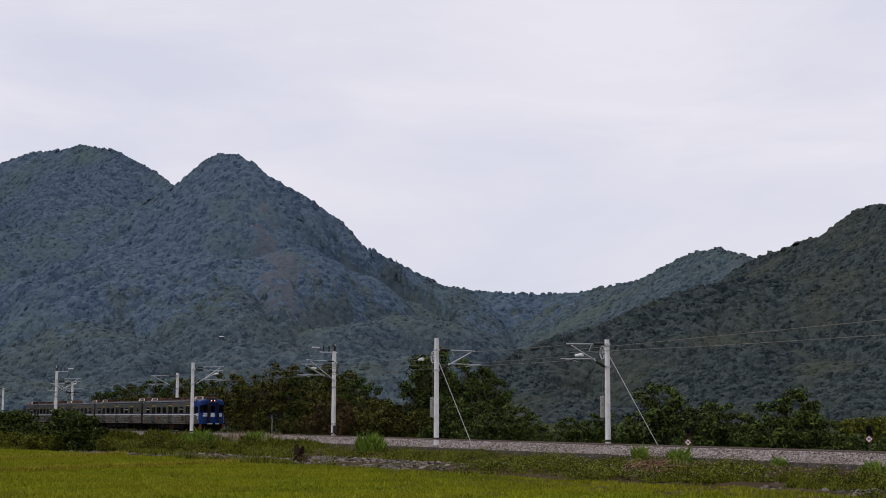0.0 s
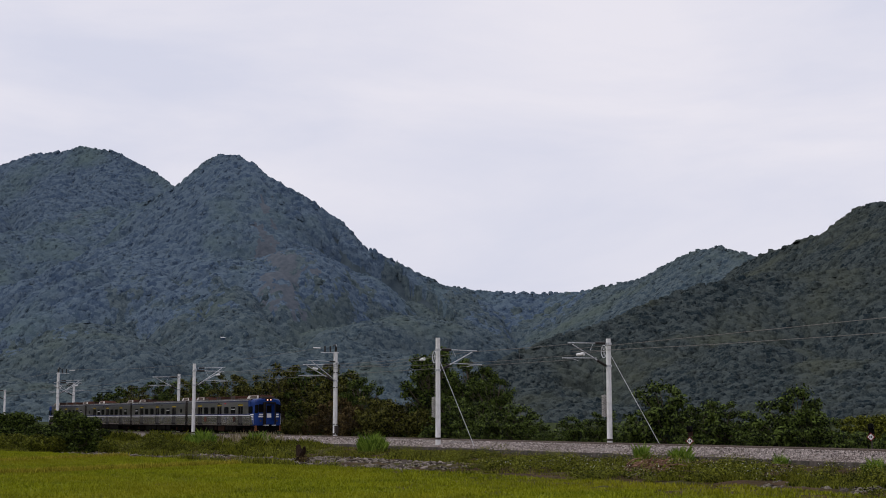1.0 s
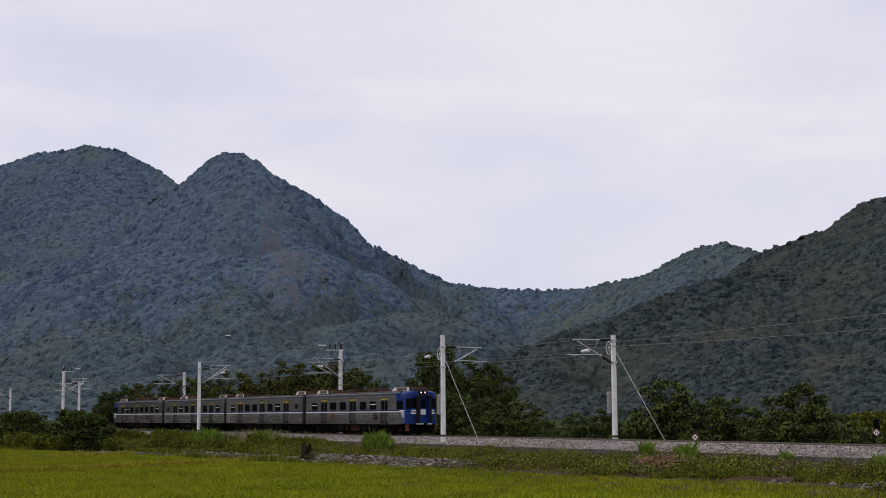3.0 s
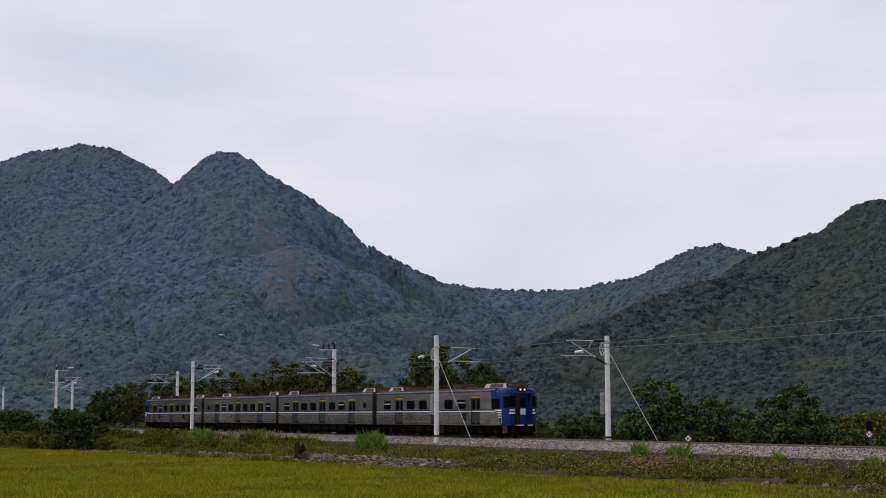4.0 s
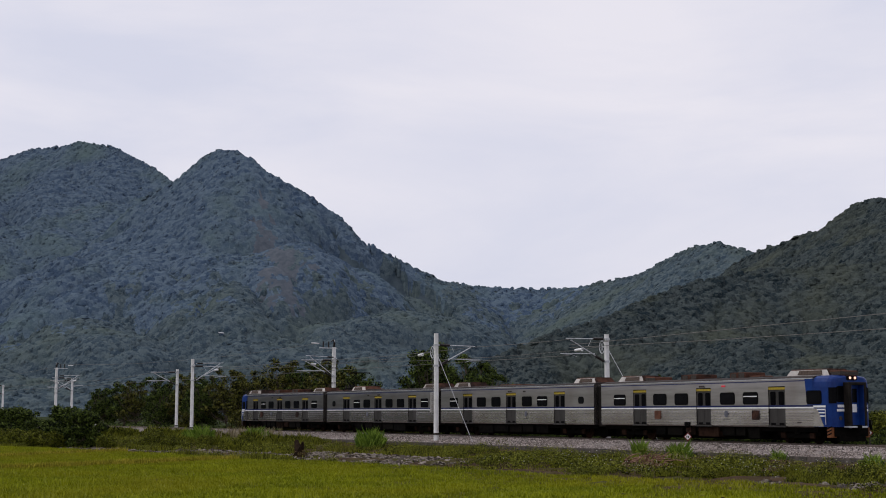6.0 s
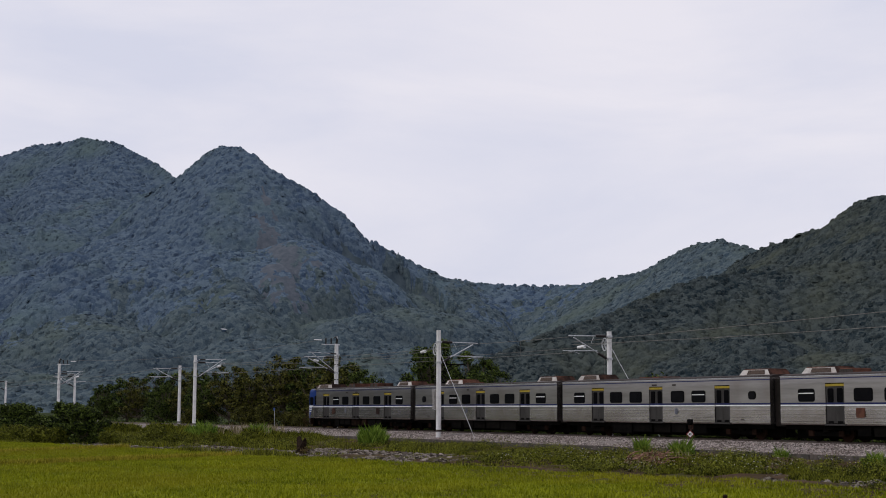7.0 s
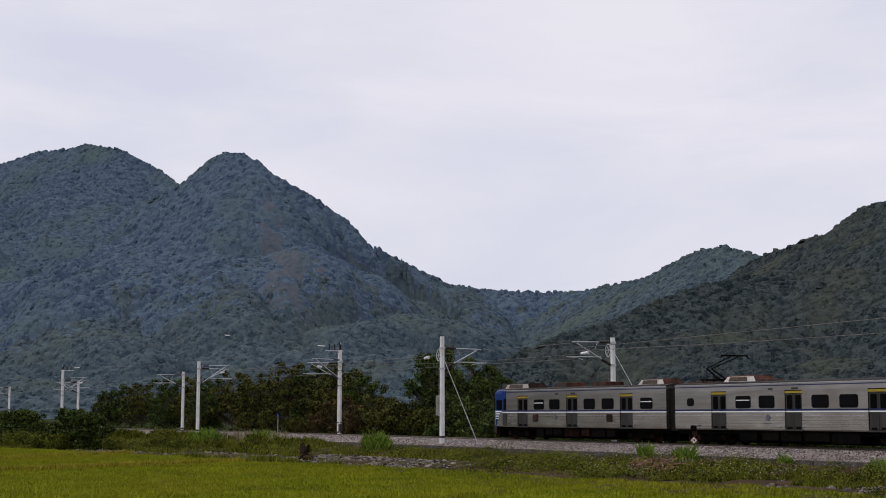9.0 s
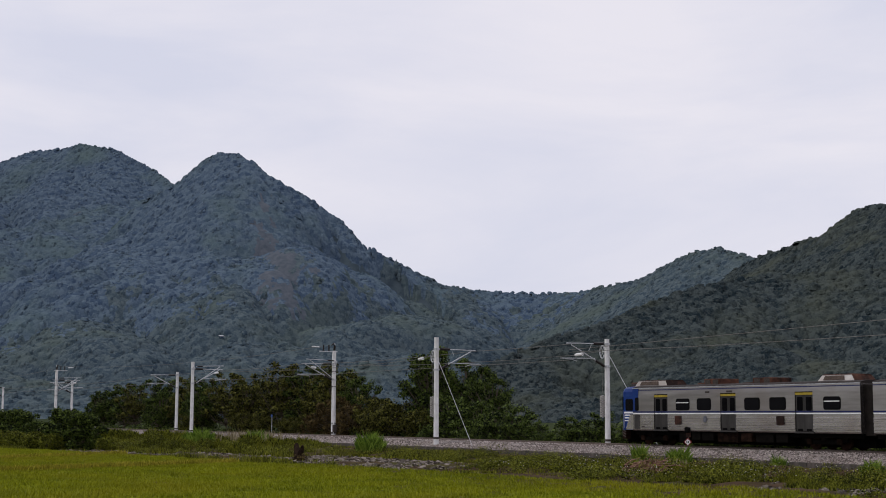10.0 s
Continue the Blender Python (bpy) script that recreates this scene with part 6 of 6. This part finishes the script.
def make_stump():
    s = thing("tree_stump", "dark broken tree stump at the paddy edge", "stump", at=(-85.6, 37.9, -1.32))
    bm = bmesh.new()
    chain(bm, [Vector((0.1, 0, -0.2)), Vector((0, 0, 0.35)), Vector((-0.22, 0.02, 0.75)), Vector((-0.42, 0, 1.12))], [0.42, 0.30, 0.22, 0.14], 9)
    chain(bm, [Vector((0.05, 0, 0.3)), Vector((0.42, 0.02, 0.72)), Vector((0.62, 0, 1.05))], [0.22, 0.15, 0.07], 7)
    for vert in bm.verts:
        vert.co += Vector((noise.noise(vert.co * 3), noise.noise(vert.co * 3 + Vector((7, 0, 0))), 0)) * 0.08
    part("trunk", bm, M_STUMP, s)
    rng = np.random.default_rng(3)
    v, f = leaf_cloud(rng, [(0.15, 0.0, 0.22)], [(1.0, 0.45, 0.3)], [420], 0.07)
    ob = tagged(fast_mesh("dead_twigs", v, f, M_LEAF[4], smooth=False), "brown dead twigs and leaves", kind="stuff")
    ob.parent = s


def make_field_post():
    """A short dark stake standing in the rice."""
    post = thing("field_post", "short dark weathered stake standing in the rice", "post", at=(-34.16, 29.52, FIELD_Z))
    part("stake", tubed((0, 0, -0.3), (0, 0, 0.34), 0.075, 0.07, sides=10), M_STUMP, post)
    bm = bmesh.new()
    bmesh.ops.create_uvsphere(bm, u_segments=10, v_segments=6, radius=0.082, matrix=Matrix.Translation((0, 0, 0.34)) @ Matrix.Diagonal((1, 1, 0.7, 1)))
    part("cap", bm, M_STUMP, post)


def make_rubble():
    """Flat field stones tipped along the foot of the bank."""
    rng = random.Random(6)
    meshes = []
    for k in range(6):
        bm = bmesh.new()
        bmesh.ops.create_icosphere(bm, subdivisions=2, radius=1)
        for vert in bm.verts:
            c = vert.co
            c *= 0.85 + 0.35 * noise.noise(c * 1.3 + Vector((k * 9, 0, 0)))
            for axis in (Vector((0.3, 0.2, 1)), Vector((1, -0.3, 0.2)), Vector((-0.4, 1, 0.3))):
                d = c.dot(axis.normalized())
                if abs(d) > 0.62:
                    c -= axis.normalized() * (d - math.copysign(0.62, d))
        bmesh.ops.transform(bm, matrix=Matrix.Diagonal((1.0, 0.75, 0.42, 1)), verts=bm.verts[:])
        me = bpy.data.meshes.new("stone")
        bm.to_mesh(me)
        bm.free()
        me.materials.append(M_STONE)
        meshes.append(me)
    nr = np.random.default_rng(31)
    n = 9000
    gx, gy = nr.uniform(-124, -38, n), nr.uniform(31.0, 42.0, n)
    keep = stone_zone(gx, gy)
    gx, gy = gx[keep], gy[keep]
    shapes = [crown_dome(rng, 2) for _ in range(5)]
    r = nr.uniform(0.05, 0.15, len(gx))
    v, f = scatter(shapes, np.stack([gx, gy, bank_height(gy) + r * 0.1], -1), r, nr.uniform(0.4, 0.8, len(gx)), nr.uniform(0, 6.3, len(gx)), nr.integers(0, 5, len(gx)))
    tagged(fast_mesh("rubble", v, f, M_RUBBLE, smooth=False), "brown-grey stone rubble at the foot of the bank", "rubble", kind="stuff")
    heap = thing("stone_revetment", "tipped grey field stones along the foot of the bank", "stones")
    for x0, x1, n, y0, y1 in ((-89.5, -68.5, 290, 36.8, 41.6), (-106, -88, 110, 35.0, 38.6), (-122, -107, 24, 32.4, 35.0), (-45, -38, 22, 39.6, 41.8), (-56, -52, 6, 40, 42)):
        for i in range(n):
            x = rng.uniform(x0, x1)
            y = rng.uniform(y0, y1)
            ob = new("stone", meshes[rng.randrange(6)])
            ob.parent = heap
            s = rng.uniform(0.11, 0.27) * (0.45 if x > -60 else 1.0)
            ob.location = (x, y, float(bank_height(y)) + s * 0.25)
            ob.rotation_euler = (rng.uniform(-0.5, 0.9), rng.uniform(-0.4, 0.4), rng.uniform(0, 6.3))
            ob.scale = (s * rng.uniform(1.1, 2.2), s, s * rng.uniform(0.6, 1.0))


def make_debris():
    heap = thing("dry_branch_heap", "heap of dry reddish palm fronds and straw on the bank", "branches", at=(-55.2, 43.0, -1.08))
    rng = random.Random(9)
    bm = bmesh.new()
    for i in range(80):
        a = Vector((rng.uniform(-1.5, 1.0), rng.uniform(-0.6, 0.5), rng.uniform(0, 0.38)))
        d = Vector((rng.uniform(0.5, 1.3), rng.uniform(-0.4, 0.4), rng.uniform(-0.02, 0.5)))
        chain(bm, [a, a + d * 0.5 + Vector((0, 0, 0.08)), a + d], [0.04, 0.03, 0.010], 5)
    part("fronds", bm, M_BRANCH, heap)
    nrng = np.random.default_rng(9)
    v, f = leaf_cloud(nrng, [(-0.6, -0.3, 0.1), (0.2, -0.4, 0.08)], [(1.0, 0.5, 0.12)] * 2, [160] * 2, 0.09)
    ob = fast_mesh("straw", v, f, M_REED, smooth=False)
    ob.parent = heap


M_RUBBLE = node_material("brown_grey_rubble", (0.045, 0.037, 0.030), (0.20, 0.175, 0.145), 1.5, 0.95, 0, 0.3, 9, island=0.35, specular=0.05)
M_BRANCH = node_material("reddish_dry_frond", (0.12, 0.06, 0.042), (0.34, 0.20, 0.145), 3, 0.85, 0, 0.1)
make_trees()
make_field()
make_bank_plants()
make_undergrowth()
for gx, gy, gr, gh, gs in ((-90.4, 45.6, 1.25, 1.45, 1), (-62.4, 48.1, 0.42, 0.95, 2), (-58.4, 47.6, 0.7, 0.95, 3), (-119.6, 43.6, 1.2, 1.6, 4), (-51.5, 48.0, 0.4, 0.7, 5),
                           (-113.8, 46.4, 1.3, 1.3, 6), (-124.5, 44.5, 1.3, 1.3, 7), (-44.0, 46.5, 0.6, 0.75, 8)):
    grass_clump(gx, gy, gr, gh, gs)
clump_rng = random.Random(21)
for k in range(52):
    cx = -172 + 71 * k / 51 + clump_rng.uniform(-1, 1)
    cy = clump_rng.uniform(39.5 if cx > -132 else 44.5, 47.6)
    grass_clump(cx, cy, clump_rng.uniform(0.7, 1.3), clump_rng.uniform(0.6, 1.25), 40 + k, "weedy green grass clump on the bank", M_RANK)
for k in range(16):
    cx = -66 + 28 * k / 15 + clump_rng.uniform(-1, 1)
    grass_clump(cx, clump_rng.uniform(40.5, 45.5), clump_rng.uniform(0.6, 1.1), clump_rng.uniform(0.25, 0.5), 80 + k, "low weedy grass clump on the bank", M_WEED)
# lumpy darker weeds over the near foot of the bank
for k in range(34):
    cx = -72 + 36 * k / 33 + clump_rng.uniform(-0.8, 0.8)
    grass_clump(cx, clump_rng.uniform(40.4, 43.4), clump_rng.uniform(0.5, 1.0), clump_rng.uniform(0.2, 0.42), 120 + k, "low dark weedy clump on the bank", M_RANK)
make_stump()
make_field_post()
make_rubble()
make_debris()
make_kerb()
make_track()
make_ballast_stones()


# ---- movement ----
def motions():
    """The train runs along the straight track at a steady pace."""
    for car, offset, turn in CAR_OFFSETS:
        rows = []
        # it gathers speed slightly at first
        for t, lead_by in ((0.0, 1.95), (1.0, 1.45), (2.0, 0.92), (3.0, 0.62), (4.0, 0.42), (5.5, 0.03), (7.0, 0.05), (8.5, 0.02), (10.0, 0.0)):
            tail = -138.7 + 15.55 * (t - 5.5) + lead_by
            rows.append((t, pose(tail + offset, TRACK_Y, 0, 0, 0, turn)))
        walk(car, rows)


motions()
